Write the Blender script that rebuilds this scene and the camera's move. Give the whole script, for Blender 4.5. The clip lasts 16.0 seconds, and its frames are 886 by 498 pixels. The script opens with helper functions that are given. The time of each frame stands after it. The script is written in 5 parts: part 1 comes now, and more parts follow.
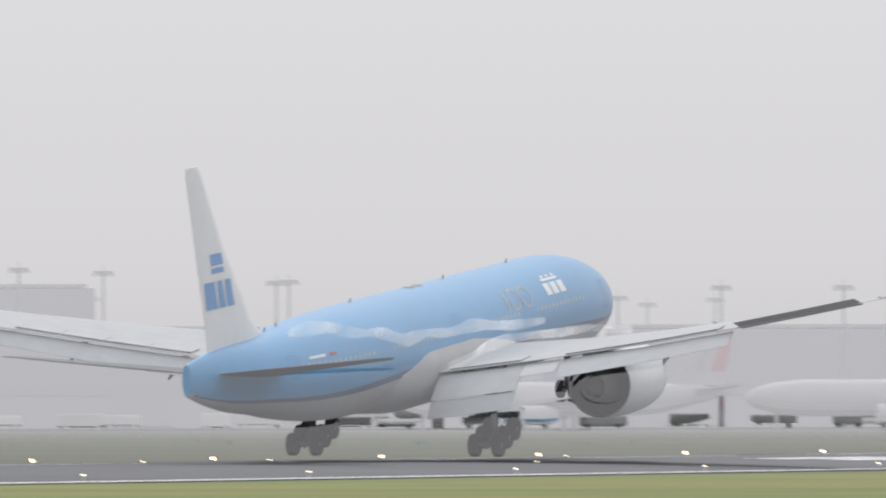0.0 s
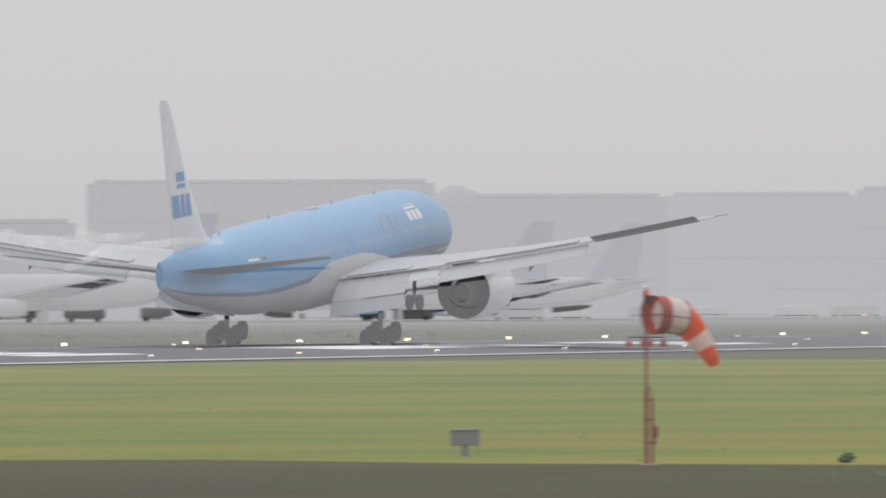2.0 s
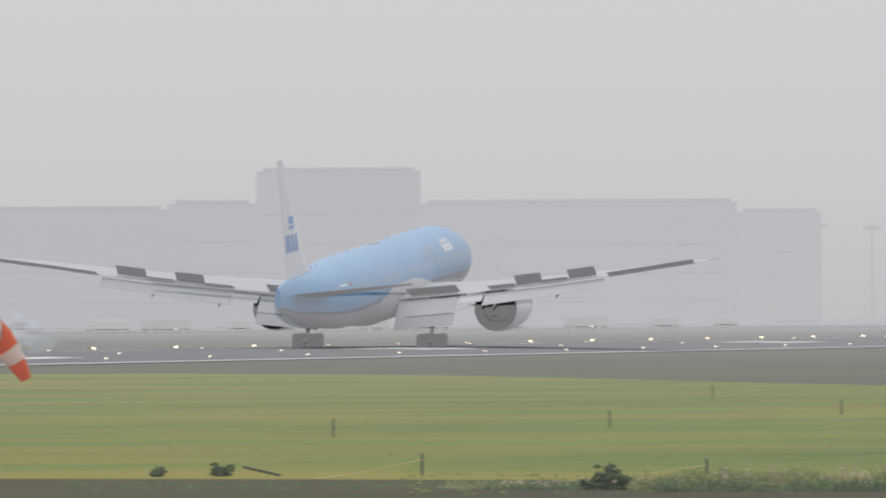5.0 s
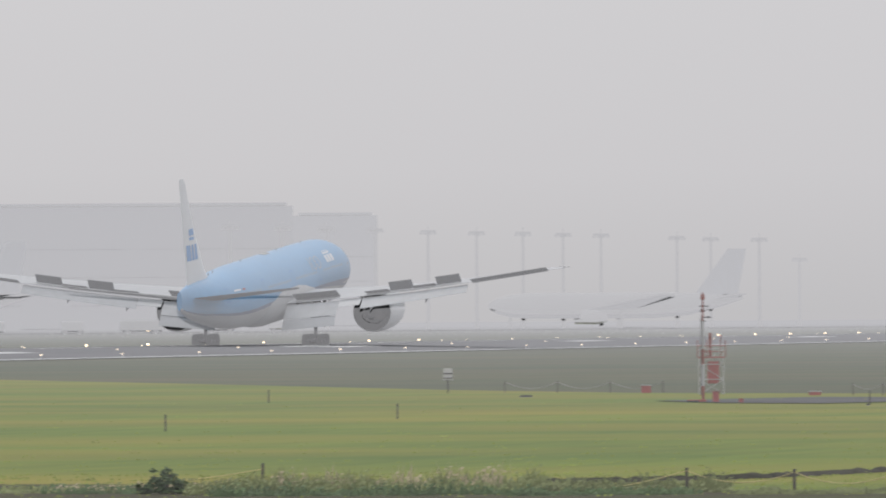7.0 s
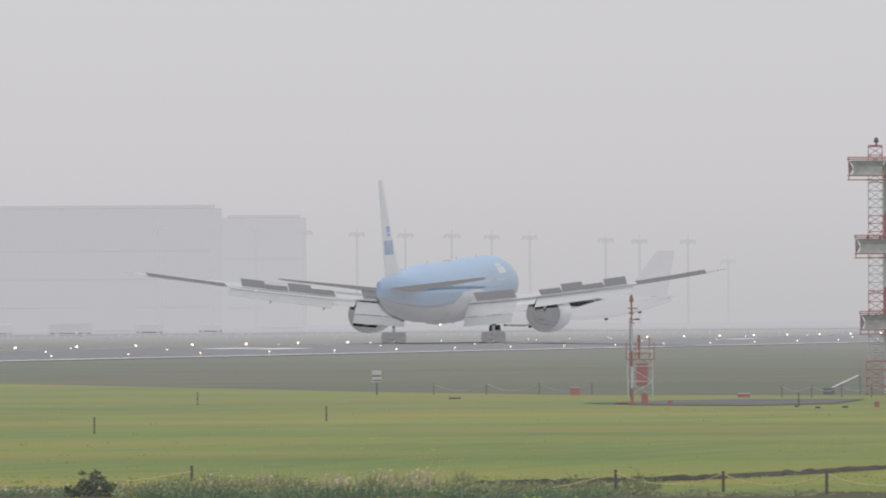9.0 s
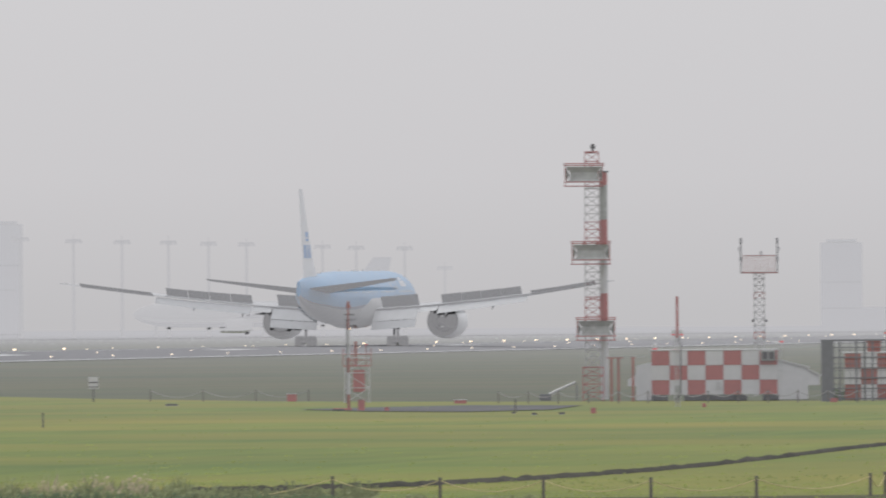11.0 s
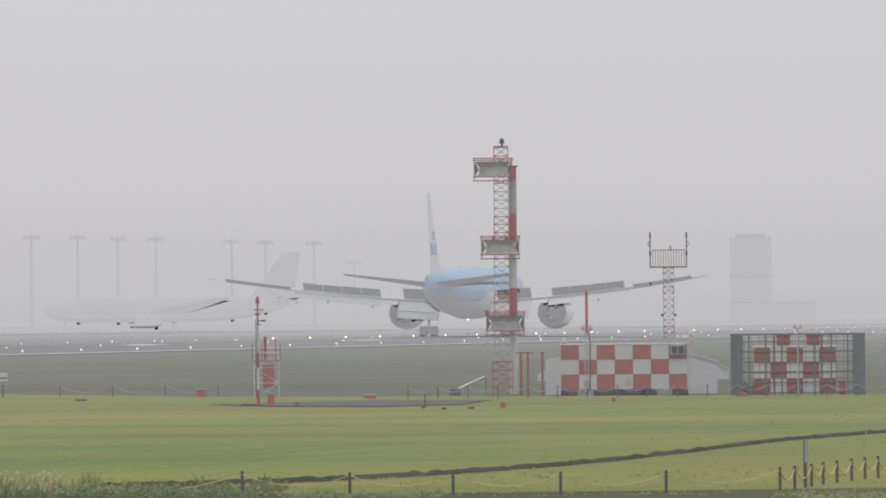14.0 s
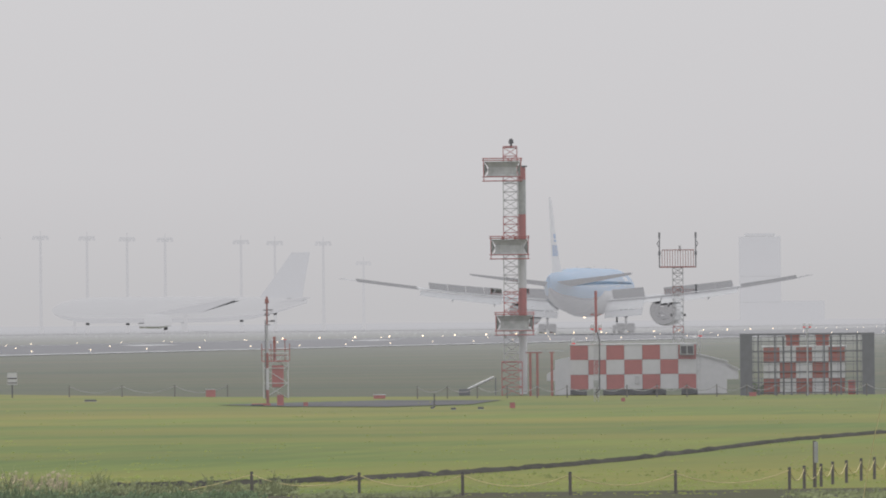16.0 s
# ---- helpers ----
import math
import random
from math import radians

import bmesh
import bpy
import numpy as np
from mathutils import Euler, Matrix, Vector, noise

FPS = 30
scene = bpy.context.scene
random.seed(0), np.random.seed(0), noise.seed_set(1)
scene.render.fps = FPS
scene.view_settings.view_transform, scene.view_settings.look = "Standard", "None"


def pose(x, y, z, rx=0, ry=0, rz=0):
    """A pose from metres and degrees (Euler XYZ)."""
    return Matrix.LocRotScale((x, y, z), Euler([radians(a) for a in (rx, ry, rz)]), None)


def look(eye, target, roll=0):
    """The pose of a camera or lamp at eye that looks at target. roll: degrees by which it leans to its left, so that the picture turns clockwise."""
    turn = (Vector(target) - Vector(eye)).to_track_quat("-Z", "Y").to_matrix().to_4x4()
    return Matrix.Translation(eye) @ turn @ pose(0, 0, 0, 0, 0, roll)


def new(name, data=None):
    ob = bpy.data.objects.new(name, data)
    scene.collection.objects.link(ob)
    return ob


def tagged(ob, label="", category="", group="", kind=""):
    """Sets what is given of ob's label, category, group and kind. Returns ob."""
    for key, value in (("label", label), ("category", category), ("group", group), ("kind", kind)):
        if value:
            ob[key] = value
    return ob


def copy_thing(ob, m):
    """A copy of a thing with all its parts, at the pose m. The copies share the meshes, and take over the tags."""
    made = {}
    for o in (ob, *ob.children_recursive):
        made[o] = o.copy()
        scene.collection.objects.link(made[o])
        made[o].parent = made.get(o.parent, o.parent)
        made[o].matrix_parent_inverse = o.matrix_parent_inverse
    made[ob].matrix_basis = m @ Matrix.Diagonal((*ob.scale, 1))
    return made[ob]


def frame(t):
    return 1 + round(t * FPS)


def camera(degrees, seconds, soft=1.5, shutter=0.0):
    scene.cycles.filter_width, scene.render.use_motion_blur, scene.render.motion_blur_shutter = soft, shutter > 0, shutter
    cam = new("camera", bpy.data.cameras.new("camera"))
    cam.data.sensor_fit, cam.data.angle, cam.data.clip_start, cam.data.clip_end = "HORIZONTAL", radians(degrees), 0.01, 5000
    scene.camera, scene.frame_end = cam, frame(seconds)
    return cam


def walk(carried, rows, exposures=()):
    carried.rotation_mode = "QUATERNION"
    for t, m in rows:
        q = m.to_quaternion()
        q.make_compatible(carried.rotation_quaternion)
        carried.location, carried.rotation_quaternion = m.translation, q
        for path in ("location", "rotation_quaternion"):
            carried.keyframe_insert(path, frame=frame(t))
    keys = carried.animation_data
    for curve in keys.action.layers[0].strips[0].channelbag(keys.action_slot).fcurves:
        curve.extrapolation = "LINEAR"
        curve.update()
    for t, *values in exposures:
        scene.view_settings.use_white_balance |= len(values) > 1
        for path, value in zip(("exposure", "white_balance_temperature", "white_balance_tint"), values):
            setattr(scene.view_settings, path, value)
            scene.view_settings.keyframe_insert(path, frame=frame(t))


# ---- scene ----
cam = camera(4.2, 16.0, soft=1.9, shutter=0.5)
EYE = 3.56  # the platform's height over the airfield


def aim(yaw, tilt, lean):
    return pose(0, 0, EYE, 90 + tilt, 0, yaw) @ pose(0, 0, 0, 0, 0, lean)


walk(cam, [(t, aim(yaw, tilt, lean)) for t, yaw, tilt, lean in (
    (0, 20.869, 0.755, -0.10), (0.5, 19.978, 0.571, -0.16), (1, 18.893, 0.355, -0.20), (1.5, 17.800, 0.249, -0.25),
    (2, 16.661, 0.245, -0.24), (2.5, 16.182, 0.254, -0.23), (3, 15.542, 0.260, -0.22), (3.5, 14.873, 0.271, -0.22),
    (4, 14.460, 0.283, -0.24), (4.5, 13.953, 0.288, -0.27), (5, 13.395, 0.297, -0.33), (5.2, 13.175, 0.298, -0.33),
    (7.3, 11.078, 0.307, -0.34), (7.5, 11.000, 0.308, -0.34), (8, 11.054, 0.307, -0.34), (8.2, 11.066, 0.309, -0.35),
    (10.3, 10.232, 0.329, -0.41), (10.5, 10.058, 0.331, -0.41), (11, 9.608, 0.335, -0.41), (11.5, 9.270, 0.338, -0.44),
    (12, 9.100, 0.332, -0.46), (12.5, 9.116, 0.318, -0.47), (13, 9.140, 0.310, -0.49), (13.5, 9.161, 0.308, -0.49),
    (14, 9.178, 0.307, -0.51), (14.5, 9.194, 0.307, -0.51), (15, 9.206, 0.305, -0.53), (15.5, 9.215, 0.305, -0.52),
    (16, 9.222, 0.308, -0.55),
)], exposures=[(0.0, 0.17), (0.5, 0.11), (1.0, 0.06), (1.5, 0.03), (2.5, 0.0), (16.0, 0.0)])

# ---- world and sun: thick overcast in mist ----
world = bpy.data.worlds.new("overcast")
scene.world = world
world.use_nodes = True
wn, wl = world.node_tree.nodes, world.node_tree.links
back = wn["Background"]
sky = wn.new("ShaderNodeTexSky")
sky.sky_type, sky.sun_disc = "NISHITA", False
sky.sun_elevation, sky.sun_rotation = radians(48), radians(-20)
coord = wn.new("ShaderNodeTexCoord")
split = wn.new("ShaderNodeSeparateXYZ")
ramp = wn.new("ShaderNodeValToRGB")
ramp.color_ramp.elements[0].position, ramp.color_ramp.elements[0].color = 0.0, (0.498, 0.496, 0.517, 1)
ramp.color_ramp.elements[1].position, ramp.color_ramp.elements[1].color = 0.6, (1.35, 1.35, 1.38, 1)
low = ramp.color_ramp.elements.new(0.035)
low.color = (0.602, 0.597, 0.622, 1)
mid = ramp.color_ramp.elements.new(0.012)
mid.color = (0.565, 0.560, 0.585, 1)
blend = wn.new("ShaderNodeMixRGB")
blend.inputs[0].default_value = 0.004
wl.new(coord.outputs["Generated"], split.inputs[0])
wl.new(split.outputs[2], ramp.inputs[0])
wl.new(ramp.outputs[0], blend.inputs[1])
wl.new(sky.outputs[0], blend.inputs[2])
wl.new(blend.outputs[0], back.inputs[0])
back.inputs[1].default_value = 1.0

sun = new("sun", bpy.data.lights.new("sun", "SUN"))
sun.data.energy, sun.data.angle, sun.data.color = 0.9, radians(25), (1.0, 0.96, 0.9)
sun.matrix_basis = look((-60, 120, 170), (0, 0, 0))


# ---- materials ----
MIST = 2900.0  # metres; length scale of the haze put into the materials, denser with distance
VEIL_LOW, VEIL_HIGH = (0.885, 0.885, 0.89, 1), (0.377, 0.375, 0.383, 1)


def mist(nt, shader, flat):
    """Haze put into the material: a sky-mirroring veil, stronger with distance from the camera."""
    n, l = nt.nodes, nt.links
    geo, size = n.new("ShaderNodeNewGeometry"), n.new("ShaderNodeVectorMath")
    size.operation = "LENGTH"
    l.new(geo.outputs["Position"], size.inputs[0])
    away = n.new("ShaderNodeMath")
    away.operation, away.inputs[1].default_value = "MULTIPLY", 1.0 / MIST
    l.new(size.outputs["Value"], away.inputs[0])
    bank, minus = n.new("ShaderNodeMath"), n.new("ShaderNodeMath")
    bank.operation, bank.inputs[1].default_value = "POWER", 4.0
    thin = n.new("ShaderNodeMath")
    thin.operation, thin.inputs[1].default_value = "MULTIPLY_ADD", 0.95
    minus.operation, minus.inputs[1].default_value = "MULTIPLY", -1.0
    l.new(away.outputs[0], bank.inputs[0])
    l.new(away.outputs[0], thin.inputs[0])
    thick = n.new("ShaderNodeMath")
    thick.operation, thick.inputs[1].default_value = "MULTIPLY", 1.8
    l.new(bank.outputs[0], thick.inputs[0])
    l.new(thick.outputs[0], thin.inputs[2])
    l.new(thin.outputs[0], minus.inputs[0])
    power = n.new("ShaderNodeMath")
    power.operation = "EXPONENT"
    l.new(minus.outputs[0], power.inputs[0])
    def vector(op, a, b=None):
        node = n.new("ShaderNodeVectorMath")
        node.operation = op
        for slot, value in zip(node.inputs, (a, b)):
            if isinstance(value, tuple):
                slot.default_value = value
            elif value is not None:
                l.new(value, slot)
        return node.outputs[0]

    # veil's mirror direction: towards open sky, on undersides level to the skyline
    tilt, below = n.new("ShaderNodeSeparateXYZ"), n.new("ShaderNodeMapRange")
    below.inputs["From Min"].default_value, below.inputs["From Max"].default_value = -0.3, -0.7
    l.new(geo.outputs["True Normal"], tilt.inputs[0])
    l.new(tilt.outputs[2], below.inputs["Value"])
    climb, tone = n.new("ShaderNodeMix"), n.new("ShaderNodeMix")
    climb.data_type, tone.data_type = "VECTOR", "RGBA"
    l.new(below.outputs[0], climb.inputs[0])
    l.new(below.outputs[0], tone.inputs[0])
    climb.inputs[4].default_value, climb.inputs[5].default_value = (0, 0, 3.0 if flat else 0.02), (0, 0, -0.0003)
    tone.inputs[6].default_value, tone.inputs[7].default_value = VEIL_HIGH if flat else VEIL_LOW, (1.0, 1.0, 1.0, 1)
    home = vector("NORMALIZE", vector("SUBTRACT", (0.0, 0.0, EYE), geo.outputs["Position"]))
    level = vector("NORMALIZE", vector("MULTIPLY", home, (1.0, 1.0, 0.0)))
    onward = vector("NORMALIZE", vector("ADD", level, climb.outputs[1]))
    veil = n.new("ShaderNodeBsdfGlossy")
    veil.inputs["Roughness"].default_value = 0.0
    l.new(tone.outputs[2], veil.inputs["Color"])
    l.new(vector("NORMALIZE", vector("ADD", home, onward)), veil.inputs["Normal"])
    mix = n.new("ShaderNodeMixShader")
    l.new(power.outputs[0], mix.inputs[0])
    l.new(veil.outputs[0], mix.inputs[1])
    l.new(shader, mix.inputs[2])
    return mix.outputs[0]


def material(name, color, rough=0.6, metal=0.0, grain=3.0, vary=0.12, coarse=0.3, bump=0.1, second=None, glow=0.0, spec=0.35, sheer=0.0, flat=False):
    m = bpy.data.materials.new(name)
    m.use_nodes = True
    nt = m.node_tree
    n, l = nt.nodes, nt.links
    bsdf, out = n["Principled BSDF"], n["Material Output"]
    bsdf.inputs["Roughness"].default_value, bsdf.inputs["Metallic"].default_value = rough, metal
    bsdf.inputs["Specular IOR Level"].default_value = spec
    if glow:
        bsdf.inputs["Emission Color"].default_value = (*color, 1)
        bsdf.inputs["Emission Strength"].default_value = glow
    tex = n.new("ShaderNodeTexCoord")
    fine, big = n.new("ShaderNodeTexNoise"), n.new("ShaderNodeTexNoise")
    fine.inputs["Scale"].default_value, big.inputs["Scale"].default_value = grain, grain * coarse * 0.3
    fine.inputs["Detail"].default_value, big.inputs["Detail"].default_value = 5, 3
    l.new(tex.outputs["Object"], fine.inputs["Vector"])
    l.new(tex.outputs["Object"], big.inputs["Vector"])
    add = n.new("ShaderNodeMath")
    add.operation = "ADD"
    l.new(fine.outputs[0], add.inputs[0])
    l.new(big.outputs[0], add.inputs[1])
    half = n.new("ShaderNodeMath")
    half.operation, half.inputs[1].default_value = "MULTIPLY", 0.5
    l.new(add.outputs[0], half.inputs[0])
    cr = n.new("ShaderNodeValToRGB")
    a = [c * (1 - vary) for c in color] if second is None else second
    b = [min(1, c * (1 + vary)) for c in color] if second is None else color
    cr.color_ramp.elements[0].position, cr.color_ramp.elements[0].color = 0.36, (*a, 1)
    cr.color_ramp.elements[1].position, cr.color_ramp.elements[1].color = 0.64, (*b, 1)
    l.new(half.outputs[0], cr.inputs[0])
    l.new(cr.outputs[0], bsdf.inputs["Base Color"])
    if bump:
        bp = n.new("ShaderNodeBump")
        bp.inputs["Strength"].default_value, bp.inputs["Distance"].default_value = bump, 0.02
        l.new(fine.outputs[0], bp.inputs["Height"])
        l.new(bp.outputs[0], bsdf.inputs["Normal"])
    surface = bsdf.outputs[0]
    if sheer:
        cloth, both = n.new("ShaderNodeBsdfTranslucent"), n.new("ShaderNodeMixShader")
        both.inputs[0].default_value = sheer
        l.new(cr.outputs[0], cloth.inputs[0])
        l.new(surface, both.inputs[1])
        l.new(cloth.outputs[0], both.inputs[2])
        surface = both.outputs[0]
    # painted haze veil goes over the finished surface
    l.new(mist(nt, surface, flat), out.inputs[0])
    return m


BLUE = material("sky_blue_paint", (0.048, 0.235, 0.46), 0.3, grain=1.2, vary=0.05, bump=0.0)
NAVY = material("navy_paint", (0.012, 0.045, 0.13), 0.3, bump=0.0)
LOGO = material("logo_blue_paint", (0.03, 0.21, 0.52), 0.35, bump=0.0)
WHITE = material("white_aircraft_paint", (0.62, 0.64, 0.66), 0.3, grain=0.8, vary=0.05, bump=0.0)
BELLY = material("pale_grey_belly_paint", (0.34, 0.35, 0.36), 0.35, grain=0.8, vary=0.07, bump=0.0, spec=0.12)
WING = material("wing_grey_paint", (0.31, 0.322, 0.34), 0.35, grain=0.9, vary=0.08, bump=0.0, spec=0.12)
FLAP = material("flap_grey_paint", (0.33, 0.345, 0.36), 0.4, grain=1.1, vary=0.07, bump=0.0, spec=0.12)
# shaded copy of the wing grey: underside shade painted into the colour
SHADE = material("shaded_underside_grey", (0.085, 0.09, 0.095), 0.5, grain=1.1, vary=0.1, bump=0.0, spec=0.12)
STEEL = material("bare_nozzle_metal", (0.09, 0.085, 0.08), 0.55, 0.4, grain=2.0, spec=0.12)
DARK = material("near_black_metal", (0.03, 0.03, 0.032), 0.7, spec=0.12)
PARKED = material("dull_white_aircraft_paint", (0.40, 0.41, 0.42), 0.5, grain=0.5, vary=0.06, bump=0.0, spec=0.2)
TYRE = material("tyre_rubber", (0.02, 0.02, 0.022), 0.85, grain=6)
GEAR = material("gear_grey_steel", (0.16, 0.16, 0.17), 0.5, 0.4, grain=4)
GLASS = material("cabin_window_glass", (0.45, 0.46, 0.42), 0.15, bump=0.0)
ASPHALT = material("wet_runway_asphalt", (0.060, 0.062, 0.070), 0.8, grain=0.25, vary=0.2, bump=0.2, spec=0.12, flat=True)
TARMAC = material("old_service_tarmac", (0.075, 0.075, 0.078), 0.9, grain=1.2, vary=0.2, bump=0.3, spec=0.02, flat=True)
PAINT = material("runway_marking_paint", (0.74, 0.75, 0.76), 0.4, grain=2.0, vary=0.15, flat=True)
RED = material("signal_red_paint", (0.31, 0.068, 0.058), 0.5, grain=2.5, vary=0.12)
RUST = material("weathered_red_steel", (0.24, 0.055, 0.035), 0.6, 0.1, grain=4, vary=0.2)
ORANGE = material("orange_sock_cloth", (0.85, 0.15, 0.025), 0.8, grain=5, vary=0.10, bump=0.3, sheer=0.5)
CLOTH = material("white_sock_cloth", (0.84, 0.81, 0.77), 0.8, grain=5, vary=0.06, bump=0.3, sheer=0.5)
# the sock's orange with shade painted in
ORANGE_SHADED = material("orange_sock_cloth_in_shade", (0.36, 0.07, 0.045), 0.8, grain=5, vary=0.1, bump=0.3)
CHALK = material("white_masonry_paint", (0.47, 0.47, 0.48), 0.6, grain=3, vary=0.08)
PALE = material("galvanised_steel", (0.42, 0.42, 0.43), 0.45, 0.5, grain=5, vary=0.15)
MESHY = material("weathered_grey_panel", (0.29, 0.30, 0.29), 0.55, 0.1, grain=4, vary=0.25)
BLACK = material("black_rubber_block", (0.025, 0.027, 0.03), 0.8, grain=4)
CHARCOAL = material("dark_screen_steel", (0.085, 0.09, 0.10), 0.6, 0.2, grain=3, vary=0.15)
WOOD = material("weathered_timber_post", (0.075, 0.065, 0.05), 0.85, grain=8, vary=0.2, bump=0.4)
ROPE = material("yellowed_rope", (0.42, 0.36, 0.16), 0.8, grain=12)
MUD = material("dark_drain_earth", (0.060, 0.056, 0.045), 0.95, grain=1.6, vary=0.3, bump=0.4, second=(0.024, 0.024, 0.016), spec=0.0, flat=True)
CONCRETE = material("stained_concrete", (0.26, 0.26, 0.25), 0.8, grain=0.8, vary=0.2, bump=0.3, spec=0.12)
BUILD = material("grey_terminal_cladding", (0.34, 0.345, 0.355), 0.6, grain=0.02, vary=0.14, bump=0.0, spec=0.12, flat=True)
BUILD_DARK = material("dark_terminal_band", (0.31, 0.315, 0.325), 0.5, grain=0.03, vary=0.12, bump=0.0, spec=0.12, flat=True)
APRON = material("wet_apron_concrete", (0.05, 0.054, 0.047), 0.75, grain=0.03, vary=0.1, bump=0.0, spec=0.12, flat=True)
MAST = material("dark_mast_steel", (0.20, 0.20, 0.21), 0.6, 0.2, grain=1, spec=0.12)
SHRUB = material("dark_shrub_leaf", (0.058, 0.105, 0.028), 0.6, grain=3, vary=0.35, bump=0.0)
WEED = material("mixed_weed_leaf", (0.15, 0.175, 0.058), 0.6, grain=2, vary=0.35, bump=0.0)
PLUME = material("pale_grass_plume", (0.40, 0.34, 0.22), 0.8, grain=5, bump=0.0)
TUFT = material("lawn_grass_blade", (0.19, 0.225, 0.045), 0.7, grain=0.8, vary=0.3, bump=0.0, spec=0.15)
LAMP = material("runway_lamp_glow", (1.0, 0.80, 0.58), 0.3, glow=5.0, bump=0.0)
LAMP_WARM = material("bright_lamp_glow", (1.0, 0.74, 0.48), 0.3, glow=9.0, bump=0.0)
LAMP_RED = material("obstruction_lamp_red", (0.8, 0.04, 0.05), 0.25, bump=0.0)
FIN_RED = material("faded_red_fin_paint", (0.42, 0.12, 0.14), 0.4, bump=0.0)
FIN_BLUE = material("dull_blue_fin_paint", (0.17, 0.22, 0.31), 0.4, bump=0.0)


def grass_material(name, light, dark, dry, grain):
    m = material(name, light, 0.95, grain=grain, second=dark, coarse=0.25, bump=0.5, flat=True)
    nt = m.node_tree
    n, l = nt.nodes, nt.links
    bsdf = n["Principled BSDF"]
    bsdf.inputs["Specular IOR Level"].default_value = 0.1
    src = bsdf.inputs["Base Color"].links[0].from_socket
    # grain stretched along y to read right at the camera's low angle
    along_view = n.new("ShaderNodeMapping")
    along_view.inputs["Scale"].default_value = (1.0, 0.07, 1.0)
    l.new(n["Texture Coordinate"].outputs["Object"], along_view.inputs["Vector"])
    for k in ("Noise Texture", "Noise Texture.001"):
        l.new(along_view.outputs[0], n[k].inputs["Vector"])
    tex, patch, cr, mix = n.new("ShaderNodeTexCoord"), n.new("ShaderNodeTexNoise"), n.new("ShaderNodeValToRGB"), n.new("ShaderNodeMixRGB")
    patch.inputs["Scale"].default_value, patch.inputs["Detail"].default_value = 0.045, 6
    cr.color_ramp.elements[0].position, cr.color_ramp.elements[1].position = 0.40, 0.62
    l.new(tex.outputs["Object"], patch.inputs["Vector"])
    l.new(patch.outputs[0], cr.inputs[0])
    l.new(cr.outputs[0], mix.inputs[0])
    l.new(src, mix.inputs[1])
    mix.inputs[2].default_value = (*dry, 1)
    # broad colour bands turned to lie across the camera's view
    across, band, edge, tint = n.new("ShaderNodeMapping"), n.new("ShaderNodeTexNoise"), n.new("ShaderNodeValToRGB"), n.new("ShaderNodeMixRGB")
    across.inputs["Rotation"].default_value, across.inputs["Scale"].default_value = (0, 0, radians(-12)), (0.005, 0.022, 1.0)
    band.inputs["Scale"].default_value, band.inputs["Detail"].default_value = 1.0, 3
    edge.color_ramp.elements[0].position, edge.color_ramp.elements[1].position = 0.38, 0.62
    edge.color_ramp.elements[0].color, edge.color_ramp.elements[1].color = (0.82, 0.90, 0.88, 1), (1.12, 1.07, 1.0, 1)
    tint.blend_type, tint.inputs[0].default_value = "MULTIPLY", 1.0
    l.new(tex.outputs["Object"], across.inputs["Vector"])
    l.new(across.outputs[0], band.inputs["Vector"])
    l.new(band.outputs[0], edge.inputs[0])
    l.new(mix.outputs[0], tint.inputs[1])
    l.new(edge.outputs[0], tint.inputs[2])
    l.new(tint.outputs[0], bsdf.inputs["Base Color"])
    return m


MEADOW = grass_material("rough_airfield_grass", (0.064, 0.076, 0.040), (0.044, 0.055, 0.030), (0.070, 0.070, 0.042), 0.6)
LAWN = grass_material("mown_bright_grass", (0.120, 0.156, 0.020), (0.079, 0.113, 0.016), (0.158, 0.148, 0.024), 0.9)
EARTH = grass_material("brown_foreground_growth", (0.046, 0.036, 0.012), (0.028, 0.025, 0.010), (0.044, 0.044, 0.012), 1.5)


# ---- mesh tools ----
def mesh_of(name, bm, mats, smooth=False):
    me = bpy.data.meshes.new(name)
    bmesh.ops.recalc_face_normals(bm, faces=bm.faces)
    bm.to_mesh(me)
    bm.free()
    for m in mats if isinstance(mats, (list, tuple)) else [mats]:
        me.materials.append(m)
    if smooth:
        me.polygons.foreach_set("use_smooth", [True] * len(me.polygons))
        me.set_sharp_from_angle(angle=radians(35))
    return me


def part(name, bm, mats, parent=None, label="", smooth=False):
    ob = new(name, mesh_of(name, bm, mats, smooth))
    ob.parent = parent
    return tagged(ob, label)


def thing(name, label, category, group="", m=None):
    ob = new(name)
    ob.empty_display_size = 0.2
    if m is not None:
        ob.matrix_basis = m
    return tagged(ob, label, category, group)


def block(bm, c, s, turn=(0, 0, 0), bevel=0.0, mat=0):
    r = bmesh.ops.create_cube(bm, size=1, matrix=pose(*c, *turn) @ Matrix.Diagonal((*s, 1)))
    faces = {f for v in r["verts"] for f in v.link_faces}
    for f in faces:
        f.material_index = mat
    if bevel:
        edges = list({e for v in r["verts"] for e in v.link_edges})
        bmesh.ops.bevel(bm, geom=edges, offset=bevel, segments=1, affect="EDGES")
    return bm


def rod(bm, a, b, r, r2=None, n=8, mat=0):
    a, b = Vector(a), Vector(b)
    d = b - a
    m = Matrix.Translation((a + b) / 2) @ d.to_track_quat("Z", "Y").to_matrix().to_4x4()
    out = bmesh.ops.create_cone(bm, cap_ends=True, segments=n, radius1=r, radius2=r if r2 is None else r2, depth=d.length, matrix=m)
    for f in {f for v in out["verts"] for f in v.link_faces}:
        f.material_index = mat
    return bm


